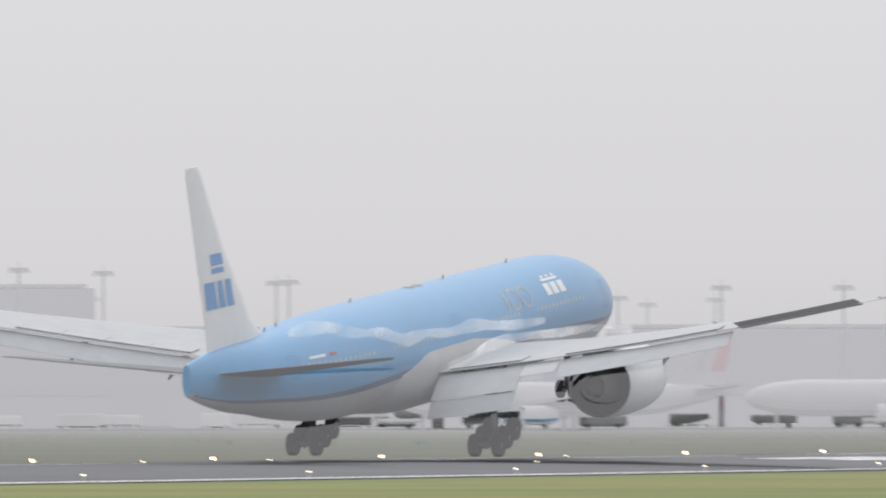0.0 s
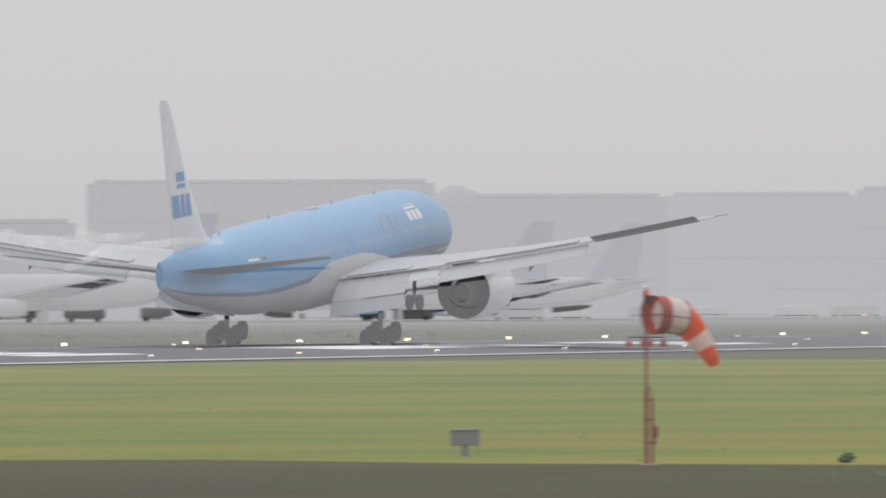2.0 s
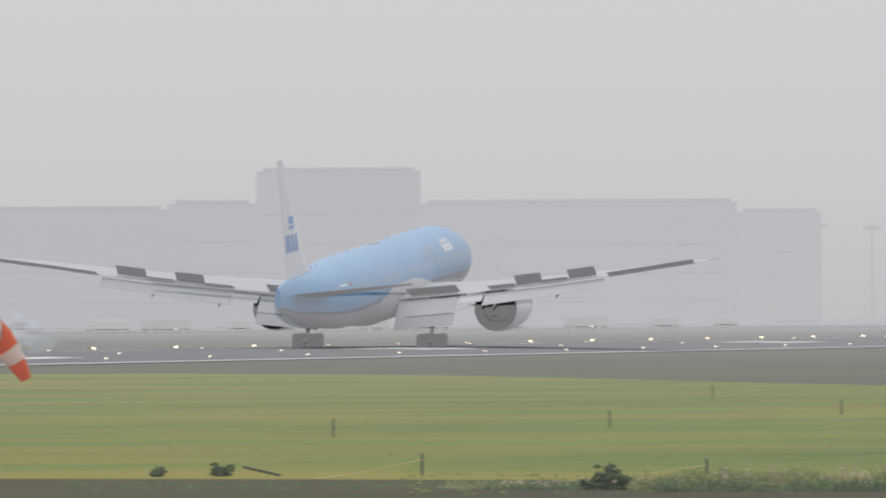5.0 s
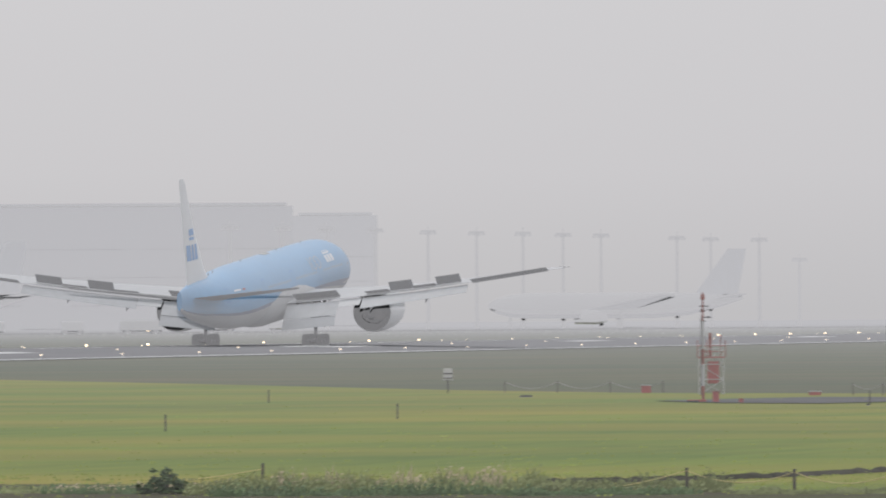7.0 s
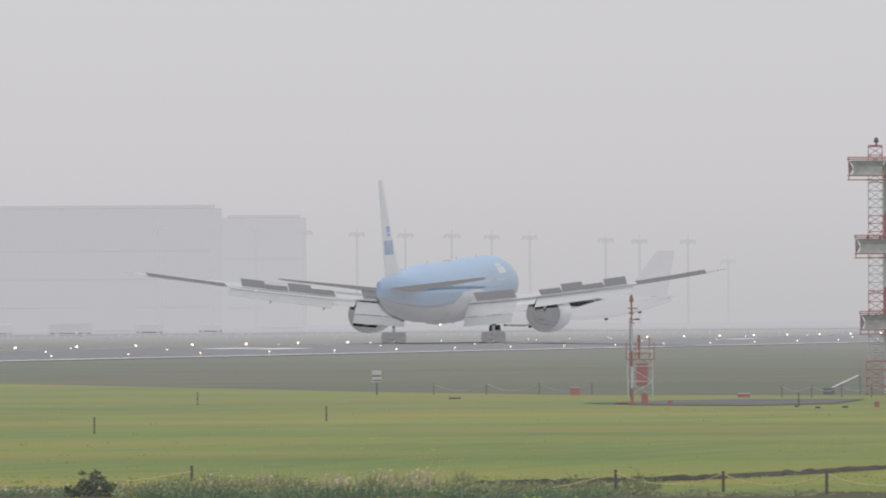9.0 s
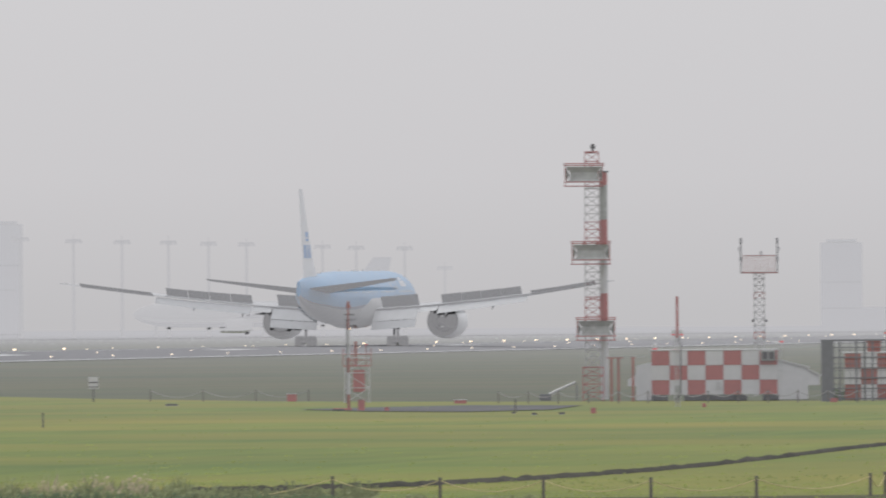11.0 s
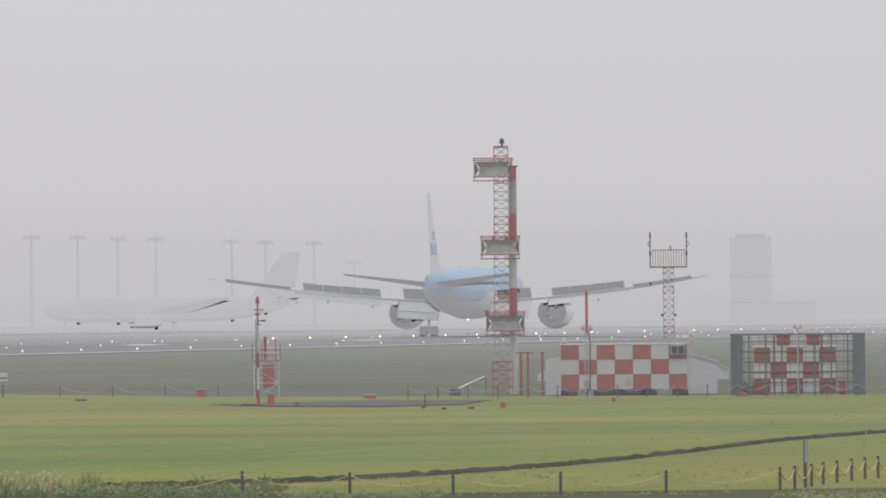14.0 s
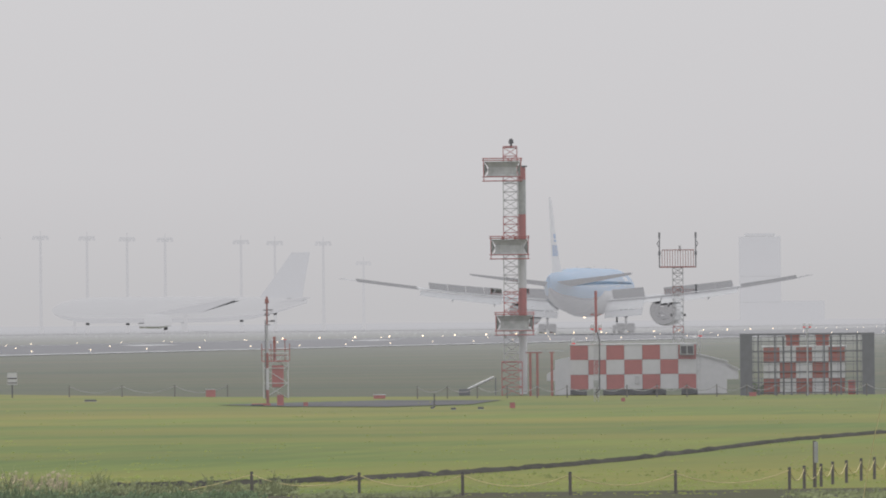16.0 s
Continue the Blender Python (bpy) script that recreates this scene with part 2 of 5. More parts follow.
def rings(bm, loops, caps=True, mat=0, closed=True):
    """Skin over a row of loops of equal length."""
    vs = [[bm.verts.new(p) for p in loop] for loop in loops]
    k = len(loops[0])
    for a, b in zip(vs, vs[1:]):
        for i in range(k if closed else k - 1):
            j = (i + 1) % k
            f = bm.faces.new((a[i], a[j], b[j], b[i]))
            f.material_index = mat(i) if callable(mat) else mat
    if caps:
        for e in (vs[0], vs[-1]):
            f = bm.faces.new(e)
            f.material_index = 0
    return bm


def lathe(bm, profile, n=32, axis="Y", at=(0, 0, 0), mat=0):
    """A turned body; the profile is (along, radius)."""
    loops = []
    for s, r in profile:
        loop = []
        for i in range(n):
            a = 2 * math.pi * i / n
            u, v = r * math.cos(a), r * math.sin(a)
            p = {"Y": (u, s, v), "Z": (u, v, s), "X": (s, u, v)}[axis]
            loop.append((p[0] + at[0], p[1] + at[1], p[2] + at[2]))
        loops.append(loop)
    return rings(bm, loops, caps=False, mat=mat)


def foil(x, lead, trail, z, thick, droop=0.0, n=9):
    """A wing section in the plane of one span station, nose forward (+Y)."""
    c = lead - trail
    up, down = [], []
    for i in range(n):
        u = 0.5 - 0.5 * math.cos(math.pi * i / (n - 1))
        t = thick * c * 2.6 * (0.2969 * math.sqrt(u) - 0.126 * u - 0.3516 * u * u + 0.2843 * u ** 3 - 0.1016 * u ** 4) + 0.012
        zz = z - droop * u * c
        up.append((x, lead - u * c, zz + t))
        down.append((x, lead - u * c, zz - t * 0.8))
    return up + down[::-1]


def polar(bearing, away, z=0.0):
    """A place by its bearing from the runway's heading (degrees to the left) and its distance from the platform."""
    return (-math.sin(radians(bearing)) * away, math.cos(radians(bearing)) * away, z)


def sheet(name, outline, z, mat, label, category=""):
    bm = bmesh.new()
    bm.faces.new([bm.verts.new((x, y, z)) for x, y in outline])
    return tagged(part(name, bm, mat), label, category, kind="structure")


# ---- ground and runway ----
NEAR, FAR, CROWN = -225.9, -290.7, 0.45
bm = bmesh.new()
bmesh.ops.create_grid(bm, x_segments=60, y_segments=60, size=40000)
for v in bm.verts:
    v.co.z = -0.02
tagged(part("ground", bm, MEADOW), "rough dull green airfield grass", "grass", kind="structure")

lawn_edge = [polar(b, d)[:2] for b, d in ((24, 540), (20.5, 622), (18, 695), (16, 722), (14.8, 710), (13.4, 672), (12.2, 606), (11.3, 560), (10.4, 532), (9.4, 520), (8.3, 514), (7.2, 508), (5.5, 500), (3, 490))]
lawn_near = [polar(b, d)[:2] for b, d in ((3, 150), (9, 150), (16, 150), (24, 150))]
sheet("mown_strip", lawn_edge + lawn_near, 0.015, LAWN, "bright yellow-green mown grass strip", "grass")
earth = [polar(b, d)[:2] for b, d in ((24, 274), (20, 272), (17.8, 270), (16.5, 262), (14.5, 257), (12.8, 252), (11.6, 243), (10.6, 239), (10.0, 238), (8.5, 238.5), (7.2, 240), (6.4, 241), (6.4, 190), (24, 190))]
sheet("foreground_strip", earth, 0.03, EARTH, "brown rough growth along the field's edge", "grass")


def crown(x):
    u = (x - (NEAR + FAR) / 2) / 33.0
    return max(0.0, CROWN * (1 - u * u)) + 0.02


def strip(bm, x0, x1, y0, y1, lift=0.0, nx=8, ny=1):
    """A flat strip on the runway's crowned surface."""
    xs = [x0 + (x1 - x0) * i / nx for i in range(nx + 1)]
    ys = [y0 + (y1 - y0) * j / ny for j in range(ny + 1)]
    g = [[bm.verts.new((x, y, crown(x) + lift)) for x in xs] for y in ys]
    for a, b in zip(g, g[1:]):
        for i in range(nx):
            bm.faces.new((a[i], a[i + 1], b[i + 1], b[i]))
    return bm


runway = tagged(part("runway", strip(bmesh.new(), FAR + 3.0, NEAR + 4.5, -200, 4600, nx=16, ny=24), ASPHALT), "wet grey asphalt runway with white markings", "runway", kind="structure")
# edge lines painted over-wide: fitted to the camera's view, standing in for wet glare
part("edge_line", strip(bmesh.new(), NEAR + 0.8, NEAR + 3.2, -200, 4600, 0.02, nx=1, ny=24), PAINT, runway, "white edge line, overwide to fit the camera's view")
part("edge_line", strip(bmesh.new(), FAR + 5.0, FAR + 6.6, -200, 4600, 0.02, nx=1, ny=24), PAINT, runway)

# touchdown-zone stripes, in pairs beside the centre line, then the centre dashes
middle = (NEAR + FAR) / 2
for y in (700, 850, 1000, 1150, 1300, 1450):
    for sx in (-1, 1):
        n = 3 if y in (700, 850) else 2 if y < 1200 else 1
        for k in range(n):
            x = middle + sx * (11 + 4.5 * k)
            part("touchdown_stripe", strip(bmesh.new(), x, x + 3.0 * sx, y, y + 23, 0.02, nx=1), PAINT, runway)
for sx in (-1, 1):
    x = middle + sx * 10
    part("aiming_bar", strip(bmesh.new(), x, x + 10 * sx, 775, 830, 0.02, nx=3), PAINT, runway)
for k in range(44):
    part("centre_dash", strip(bmesh.new(), middle - 0.45, middle + 0.45, 600 + 50 * k, 630 + 50 * k, 0.02, nx=1), PAINT, runway)


def runway_lamp_model(name, size, glow, label):
    ob = thing(name, label, "runway light", "runway edge lights")
    part("stem", rod(bmesh.new(), (0, 0, 0), (0, 0, 0.30), 0.05), PALE, ob)
    bm = bmesh.new()
    lathe(bm, [(0.28, 0.001), (0.28, size), (0.28 + size, size * 1.1), (0.28 + 1.9 * size, size * 0.7), (0.28 + 2.2 * size, 0.001)], 10, "Z")
    part("lens", bm, glow, ob, smooth=True)
    return ob


lamp_a = runway_lamp_model("runway_light", 0.047, LAMP, "small glowing runway edge light on a stem")
lamp_b = runway_lamp_model("runway_light", 0.08, LAMP_WARM, "bright warm runway edge light on a stem")
lamp_c = runway_lamp_model("runway_light", 0.045, LAMP, "faint low runway light set in the asphalt")
lamp_a.matrix_basis = pose(NEAR, 783.35 - 9 * 30, 0)
lamp_b.matrix_basis = pose(FAR, 810.92 - 5 * 30, 0)
lamp_c.matrix_basis = pose(middle, 630, CROWN - 0.2)
for i in range(-8, 60):
    copy_thing(lamp_a, pose(NEAR, 783.35 + 30 * i, 0))
for i in range(-4, 12):
    copy_thing(lamp_b, pose(FAR, 810.92 + 30 * i, 0))
for i in range(12, 56):
    big = i in (15, 16, 17, 18, 19, 20, 21) or 28 <= i <= 45
    copy_thing(lamp_b if big else lamp_a, pose(FAR, 810.92 + 30 * i, 0))
for i in range(1, 60):
    if i % 3:
        copy_thing(lamp_c, pose(middle + (14 if i % 2 else -13), 630 + 26 * i, crown(middle + 14) - 0.27))


# ---- the landing airliner: nose along +Y, main wheels at the origin ----
R_BODY, Z_BODY = 3.2, 5.98


def body_station(y):
    """Radius and centre height of the fuselage at y."""
    if y > 24:  # nose
        u = min(1.0, (y - 24) / 13.2)
        r = R_BODY * math.sqrt(max(0.0004, 1 - u ** 2.3))
        return r, Z_BODY - 0.55 * u ** 2
    if y < -12:  # tail cone sweeps up
        u = min(1.0, (-12 - y) / 25.2)
        r = R_BODY * (1 - 0.79 * u ** 1.7)
        return r, Z_BODY + (R_BODY - r) * 0.45
    return R_BODY, Z_BODY


def blue_angle(y):
    if y < -8:
        u = min(1.0, (-8 - y) / 28)
        return 104 + 34 * u ** 1.2
    if y > 22:
        return 104 + 6 * (y - 22) / 15
    return 104


def skin_point(y, angle, lift=0.0):
    """A point of the fuselage's right side; the angle counts from the top."""
    r, z = body_station(y)
    a = radians(angle)
    u = max(0.0, (-27 - y) / 10.2)
    slim, tall = 1 - 0.62 * u, 1 + 0.35 * u
    return ((r * slim + lift) * math.sin(a), y, z + (r * tall + lift) * math.cos(a))


def skin_patch(bm, y0, y1, a0, a1, lift=0.02, ny=2, na=3, mat=0):
    """A thin plate that follows the fuselage's right side."""
    top = [[bm.verts.new(skin_point(y0 + (y1 - y0) * i / ny, a0 + (a1 - a0) * j / na, lift)) for j in range(na + 1)] for i in range(ny + 1)]
    for a, b in zip(top, top[1:]):
        for j in range(na):
            bm.faces.new((a[j], a[j + 1], b[j + 1], b[j])).material_index = mat
    return bm


plane = thing("airliner", "blue and white twin-engine airliner landing on the wet runway", "airplane")
ys = [37.2, 37.1, 36.9, 36.5, 36, 35.2, 34.2, 33, 31.5, 30, 28, 26, 24, 18, 10, 2, -6, -12, -15, -18, -21, -24, -27, -30, -32, -34, -35.5, -36.6, -37.2]
bm, loops = bmesh.new(), []
UP, LOW = 34, 16
for y in ys:
    b = blue_angle(y)
    angles = [-b + 2 * b * i / UP for i in range(UP)] + [b + (360 - 2 * b) * i / LOW for i in range(LOW)]
    loops.append([skin_point(y, a) for a in angles])
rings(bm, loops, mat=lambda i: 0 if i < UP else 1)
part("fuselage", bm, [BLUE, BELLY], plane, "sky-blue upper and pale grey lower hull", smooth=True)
for sgn in (1, -1):
    bm = bmesh.new()
    pts = [y for y in ys[3:] if y > -36.8]
    up = [skin_point(y, blue_angle(y) - 0.5, 0.015) for y in pts]
    dn = [skin_point(y, blue_angle(y) + 6.5 + 9 * max(0.0, min(1.0, (y - 18) / 12)), 0.015) for y in pts]
    va, vb = [bm.verts.new((p[0] * sgn, p[1], p[2])) for p in up], [bm.verts.new((p[0] * sgn, p[1], p[2])) for p in dn]
    for i in range(len(pts) - 1):
        bm.faces.new((va[i], va[i + 1], vb[i + 1], vb[i]))
    part("cheatline", bm, NAVY, plane, "navy stripe widening towards the nose", smooth=True)
# wing box fairing under the hull
bm, loops = bmesh.new(), []
for y, w, h in ((17, 0.4, 0.3), (15, 2.2, 1.4), (12, 3.15, 2.25), (4, 3.5, 2.7), (-4, 3.45, 2.7), (-9, 3.0, 2.25), (-14, 1.2, 0.9), (-16, 0.3, 0.2)):
    loops.append([(w * math.cos(a), y, 4.95 + h * math.sin(a)) for a in [2 * math.pi * i / 20 for i in range(20)]])
rings(bm, loops)
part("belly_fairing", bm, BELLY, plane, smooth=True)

# cabin windows, doors and small fittings on the right side
bm = skin_patch(bmesh.new(), -0.13, 0.13, 75.5, 79.5, 0.012, 1, 1)
pane = mesh_of("cabin_window", bm, GLASS)
for k in range(78):
    y = 29.0 - 0.74 * k
    if y < -27 or any(abs(y - d) < 1.2 for d in (27.2, 14.5, 1.5, -12.0, -25.5)):
        continue
    ob = new("cabin_window", pane)
    ob.parent = plane
    r, z = body_station(y)
    ob.location = ((r - R_BODY) * 0.97, y, z - Z_BODY + (r - R_BODY) * 0.21)
for y in (30.5, 14.5, 1.5, -12.0, -25.5):
    bm = bmesh.new()
    w, a0, a1 = 0.62, 60, 94
    skin_patch(bm, y - w, y - w + 0.08, a0, a1, 0.02, 1, 6)
    skin_patch(bm, y + w - 0.08, y + w, a0, a1, 0.02, 1, 6)
    skin_patch(bm, y - w, y + w, a0, a0 + 2, 0.021, 3, 1)
    skin_patch(bm, y - w, y + w, a1 - 2, a1, 0.021, 3, 1)
    part("door", bm, LOGO, plane, "cabin door with a darker blue outline")
# emblem blocks near the nose, anniversary rings, flag and registration bars
bm = bmesh.new()
for k, (a0, a1) in enumerate(((52, 66), (52, 66), (52, 66))):
    skin_patch(bm, 21.6 - 1.3 * k, 22.6 - 1.3 * k, a0, a1, 0.02, 2, 3)
skin_patch(bm, 19.3, 22.3, 46, 49, 0.02, 3, 1)
for k in range(3):
    skin_patch(bm, 21.7 - 1.0 * k, 22.1 - 1.0 * k, 41.5, 45, 0.02, 1, 1)
part("nose_emblem", bm, WHITE, plane, "plain white emblem blocks")
bm = bmesh.new()
for cy in (15.0, 12.9):
    outer = [skin_point(cy + 1.0 * math.cos(t), 60 + 13 * math.sin(t), 0.02) for t in [2 * math.pi * i / 20 for i in range(20)]]
    inner = [skin_point(cy + 0.82 * math.cos(t), 60 + 10.8 * math.sin(t), 0.02) for t in [2 * math.pi * i / 20 for i in range(20)]]
    rings(bm, [outer, inner], caps=False)
skin_patch(bm, 11.2, 11.45, 47, 73, 0.02, 1, 5)
part("ring_emblem", bm, BELLY, plane, "thin white ring emblem")
part("registration_bar", skin_patch(bmesh.new(), -23.2, -21.0, 67, 70.5, 0.02, 4, 1), WHITE, plane, "plain white registration bar")
part("flag_bar", skin_patch(bmesh.new(), -20.4, -19.4, 67, 71, 0.02, 2, 1), RED, plane, "small red flag bar")
for y in (20, 8, -9, -22, -24):
    bm = bmesh.new()
    block(bm, (0, y, Z_BODY + body_station(y)[0] + (body_station(y)[1] - Z_BODY) + 0.1), (0.05, 0.22, 0.24), (-20, 0, 0))
    part("antenna", bm, MESHY, plane)
for y in (3.0, 1.6):
    bm = bmesh.new()
    lathe(bm, [(0, 0.40), (0.10, 0.34), (0.16, 0.05)], 12, "Z", (0, y, Z_BODY + R_BODY - 0.02))
    part("beacon_dome", bm, MESHY, plane)
part("beacon_light", block(bmesh.new(), (0, -2, 2.24), (0.25, 0.35, 0.12), bevel=0.03), LAMP_WARM, plane, "small lit belly beacon")


def mirrored(points, sgn):
    return [(p[0] * sgn, p[1], p[2]) for p in points]


def wing_z(x):
    u = x - 3
    return 4.55 + 0.09 * u + 0.0017 * u * u


def wing_lead(x):
    return 14.0 - 0.70 * (x - 3) if x < 30 else 14.0 - 0.70 * 27 - 1.75 * (x - 30)


def wing_trail(x):
    return -3.2 - 0.16 * (x - 3) if x < 10 else -4.3 - 0.235 * (x - 10) if x < 30 else -9.0 - 1.25 * (x - 30)


SPOILERS, WINGS = [], []
for sgn in (1, -1):
    side = "right" if sgn > 0 else "left"
    bm = bmesh.new()
    loops = [mirrored(foil(x, wing_lead(x), wing_trail(x), wing_z(x), th), sgn) for x, th in ((2.0, 0.125), (6, 0.12), (10, 0.105), (16, 0.095), (23, 0.09), (30, 0.085), (31.9, 0.08), (33.1, 0.07))]
    rings(bm, loops)
    wing = part("wing", bm, WING, plane, "swept grey wing with a raked tip", smooth=True)
    WINGS.append((wing, sgn))
    # flaps hang from the trailing edge, in two slotted panels inboard and one outboard
    for name, x0, x1, chord, down, drop, back in (("inboard_flap", 3.4, 8.9, 2.3, 34, 0.10, 0.2), ("inboard_aft_flap", 3.4, 8.9, 1.3, 46, 1.45, 2.05), ("outboard_flap", 11.4, 22.6, 1.95, 29, 0.08, 0.10), ("flaperon", 9.0, 11.3, 1.6, 22, 0.05, 0.1)):
        bm, lp = bmesh.new(), []
        for x in (x0, (x0 + x1) / 2, x1):
            k = 1.0 - 0.25 * (x - x0) / max(1, x1 - x0) if "outboard" in name else 1.0
            y, z = wing_trail(x) + 0.35 - back, wing_z(x) - 0.10 - drop
            lp.append(mirrored(foil(x, y, y - chord * k * math.cos(radians(down)), z, 0.09, math.tan(radians(down)), 7), sgn))
        rings(bm, lp)
        part(name, bm, FLAP, wing, "lowered pale grey flap", smooth=True)
    for x, s in ((12.4, 0.85), (18.2, 0.75)):
        bm, lp = bmesh.new(), []
        for u, r in ((0.0, 0.05), (0.25, 0.28), (0.6, 0.33), (0.85, 0.22), (1.0, 0.04)):
            y, z = wing_trail(x) + 2.6 - 4.2 * s * u, wing_z(x) - 0.45 - 1.2 * s * u * u
            lp.append([(sgn * (x + r * s * math.cos(a) * 0.7), y, z + r * s * math.sin(a)) for a in [2 * math.pi * i / 10 for i in range(10)]])
        rings(bm, lp)
        part("flap_track_fairing", bm, WING, wing, smooth=True)
    # aileron: turned up to show its underside, whose shade is painted dark grey
    bm, lp = bmesh.new(), []
    for x in (23.0, 27, 31.2):
        y, z = wing_trail(x) + 0.5, wing_z(x) + 0.03
        lp.append(mirrored(foil(x, y + 0.5, y - 1.3, z - 0.16, 0.085, -0.26, 7), sgn))
    rings(bm, lp)
    part("aileron", bm, SHADE, wing, "aileron with underside shade painted in", smooth=True)
    bm = bmesh.new()
    block(bm, (sgn * 33.1, wing_lead(33.1) - 0.7, wing_z(33.1) + 0.02), (0.5, 0.9, 0.08), (0, 0, -sgn * 50))
    part("wingtip_light", bm, PALE, wing)
    # spoilers hinge at their front edge
    for x0, x1, chord, group in ((4.0, 8.6, 1.9, 2), (11.55, 14.02, 1.45, 1), (14.07, 16.52, 1.4, 0), (16.57, 19.02, 1.35, 1), (19.07, 21.6, 1.3, 0)):
        xm = (x0 + x1) / 2
        hinge = Vector((sgn * xm, wing_trail(xm) + chord + 0.35, wing_z(xm) + 0.18))
        bm = bmesh.new()
        sl = (wing_trail(x1) - wing_trail(x0)) / (x1 - x0)
        sz = (wing_z(x1) - wing_z(x0)) / (x1 - x0)
        lp = []
        for x in (x0, x1):
            d = x - xm
            oy, oz = sl * d, sz * d
            lp.append([(sgn * d, oy, oz + 0.05), (sgn * d, oy, oz - 0.04), (sgn * d, oy - chord, oz - 0.10), (sgn * d, oy - chord, oz - 0.04)])
        # shade painted on the underside and edges as dark grey
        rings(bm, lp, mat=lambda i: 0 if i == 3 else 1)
        sp = part("spoiler", bm, [WING, SHADE], wing, "hinged spoiler panel, shade painted beneath")
        sp.matrix_basis = Matrix.Translation(hinge)
        SPOILERS.append((sp, hinge, Vector((1, sgn * sl, sgn * sz)).normalized(), group))
    # engine: cowl, dark bypass duct, core and plug, pylon
    ex, ez = sgn * 10.1, 3.05
    bm = bmesh.new()
    lathe(bm, [(14.6, 1.62), (14.9, 1.80), (14.6, 1.96), (13.2, 2.10), (11, 2.14), (9.0, 2.08), (7.6, 1.94), (7.55, 1.88)], 40, "Y", (ex, -1.2, ez))
    cowl = part("engine_cowl", bm, WHITE, plane, "white engine nacelle", smooth=True)
    bm = bmesh.new()
    lathe(bm, [(7.56, 1.87), (9.2, 1.9), (10.6, 1.92), (10.6, 0.98)], 32, "Y", (ex, -1.2, ez))
    part("bypass_duct", bm, DARK, cowl, "dark bypass duct", smooth=True)
    bm = bmesh.new()
    lathe(bm, [(10.8, 1.12), (9.0, 1.2), (7.4, 1.02), (6.2, 0.78), (6.2, 0.70), (7.2, 0.7)], 32, "Y", (ex, -1.2, ez))
    part("core_nozzle", bm, STEEL, cowl, "bare metal core nozzle", smooth=True)
    bm = bmesh.new()
    lathe(bm, [(7.3, 0.62), (6.3, 0.55), (5.5, 0.28), (4.9, 0.02)], 24, "Y", (ex, -1.2, ez))
    part("exhaust_plug", bm, DARK, cowl, smooth=True)
    for k in range(18):
        a = 2 * math.pi * k / 18
        bm = block(bmesh.new(), (ex + 1.45 * math.cos(a), 9.1, ez + 1.45 * math.sin(a)), (0.85, 0.5, 0.05), (0, -math.degrees(a), 0))
        part("guide_vane", bm, DARK, cowl)
    bm, lp = bmesh.new(), []
    for z, y0, y1, w in ((4.2, 11.8, 4.4, 0.30), (4.9, 11.2, 3.4, 0.34), (5.3, 10.0, 3.0, 0.3)):
        lp.append([(ex + w, y0 - 1, z), (ex, y0, z), (ex - w, y0 - 1, z), (ex - w * 0.6, y1 + 1, z), (ex, y1, z), (ex + w * 0.6, y1 + 1, z)])
    rings(bm, lp)
    part("pylon", bm, WING, plane)
    # tailplane, underside shade painted over all of it
    bm = bmesh.new()
    rings(bm, [mirrored(foil(x, l, tr, 7.05 + 0.115 * x - 0.09 * (l - tr), 0.105, -0.10), sgn) for x, l, tr in ((0.8, -26.2, -34.0), (3, -27.6, -34.2), (7, -30.7, -35.2), (10.9, -33.5, -36.1), (11.3, -34.4, -36.2))])
    part("tailplane", bm, SHADE, plane, "grey tailplane with shade painted in", smooth=True)

# fin and rudder
def fin_section(z, lead, trail, th):
    return [(p[2], p[1], z) for p in foil(0, lead, trail, 0, th)]


bm = bmesh.new()
rings(bm, [fin_section(z, l, t, th) for z, l, t, th in ((7.8, -22.0, -33.4, 0.06), (8.9, -24.9, -33.7, 0.10), (9.8, -26.4, -33.9, 0.10), (14, -30.6, -35.2, 0.095), (18.4, -34.0, -36.5, 0.09), (18.9, -34.7, -36.5, 0.08))])
fin = part("fin", bm, WHITE, plane, "tall white tail fin with a blue emblem", smooth=True)


def fin_side(y, z):
    """Half the fin's thickness at a point of its side."""
    for (z0, l0, t0), (z1, l1, t1) in (((9.8, -26.4, -33.9), (14, -30.6, -35.2)), ((14, -30.6, -35.2), (18.3, -34.0, -36.5))):
        if z <= z1:
            break
    k = (z - z0) / (z1 - z0)
    lead, trail = l0 + (l1 - l0) * k, t0 + (t1 - t0) * k
    c = lead - trail
    u = min(1.0, max(0.0, (lead - y) / c))
    return 0.096 * c * 2.6 * (0.2969 * math.sqrt(u) - 0.126 * u - 0.3516 * u * u + 0.2843 * u ** 3 - 0.1016 * u ** 4) + 0.012


def fin_plate(y0, y1, z0, z1):
    """A thin emblem plate on the fin's right face, leaning with the fin."""
    bm, n = bmesh.new(), 5
    rows = []
    for j in (0, 1):
        z = z0 + (z1 - z0) * j
        rows.append([(y0 + (y1 - y0) * i / n - 0.38 * (z - z0) * (1 - 0.4 * i / n), z) for i in range(n + 1)])
    va, vb = [[bm.verts.new((fin_side(y, z) + 0.03, y, z)) for y, z in r] for r in rows]
    for i in range(n):
        bm.faces.new((va[i], va[i + 1], vb[i + 1], vb[i]))
    return bm


for y0, y1 in ((-29.45, -30.6), (-30.8, -31.8), (-32.0, -33.75)):
    part("emblem_block", fin_plate(y0, y1, 10.75, 12.3), LOGO, fin, "plain blue emblem block")
part("emblem_bar", fin_plate(-31.0, -32.9, 12.75, 13.05), LOGO, fin)
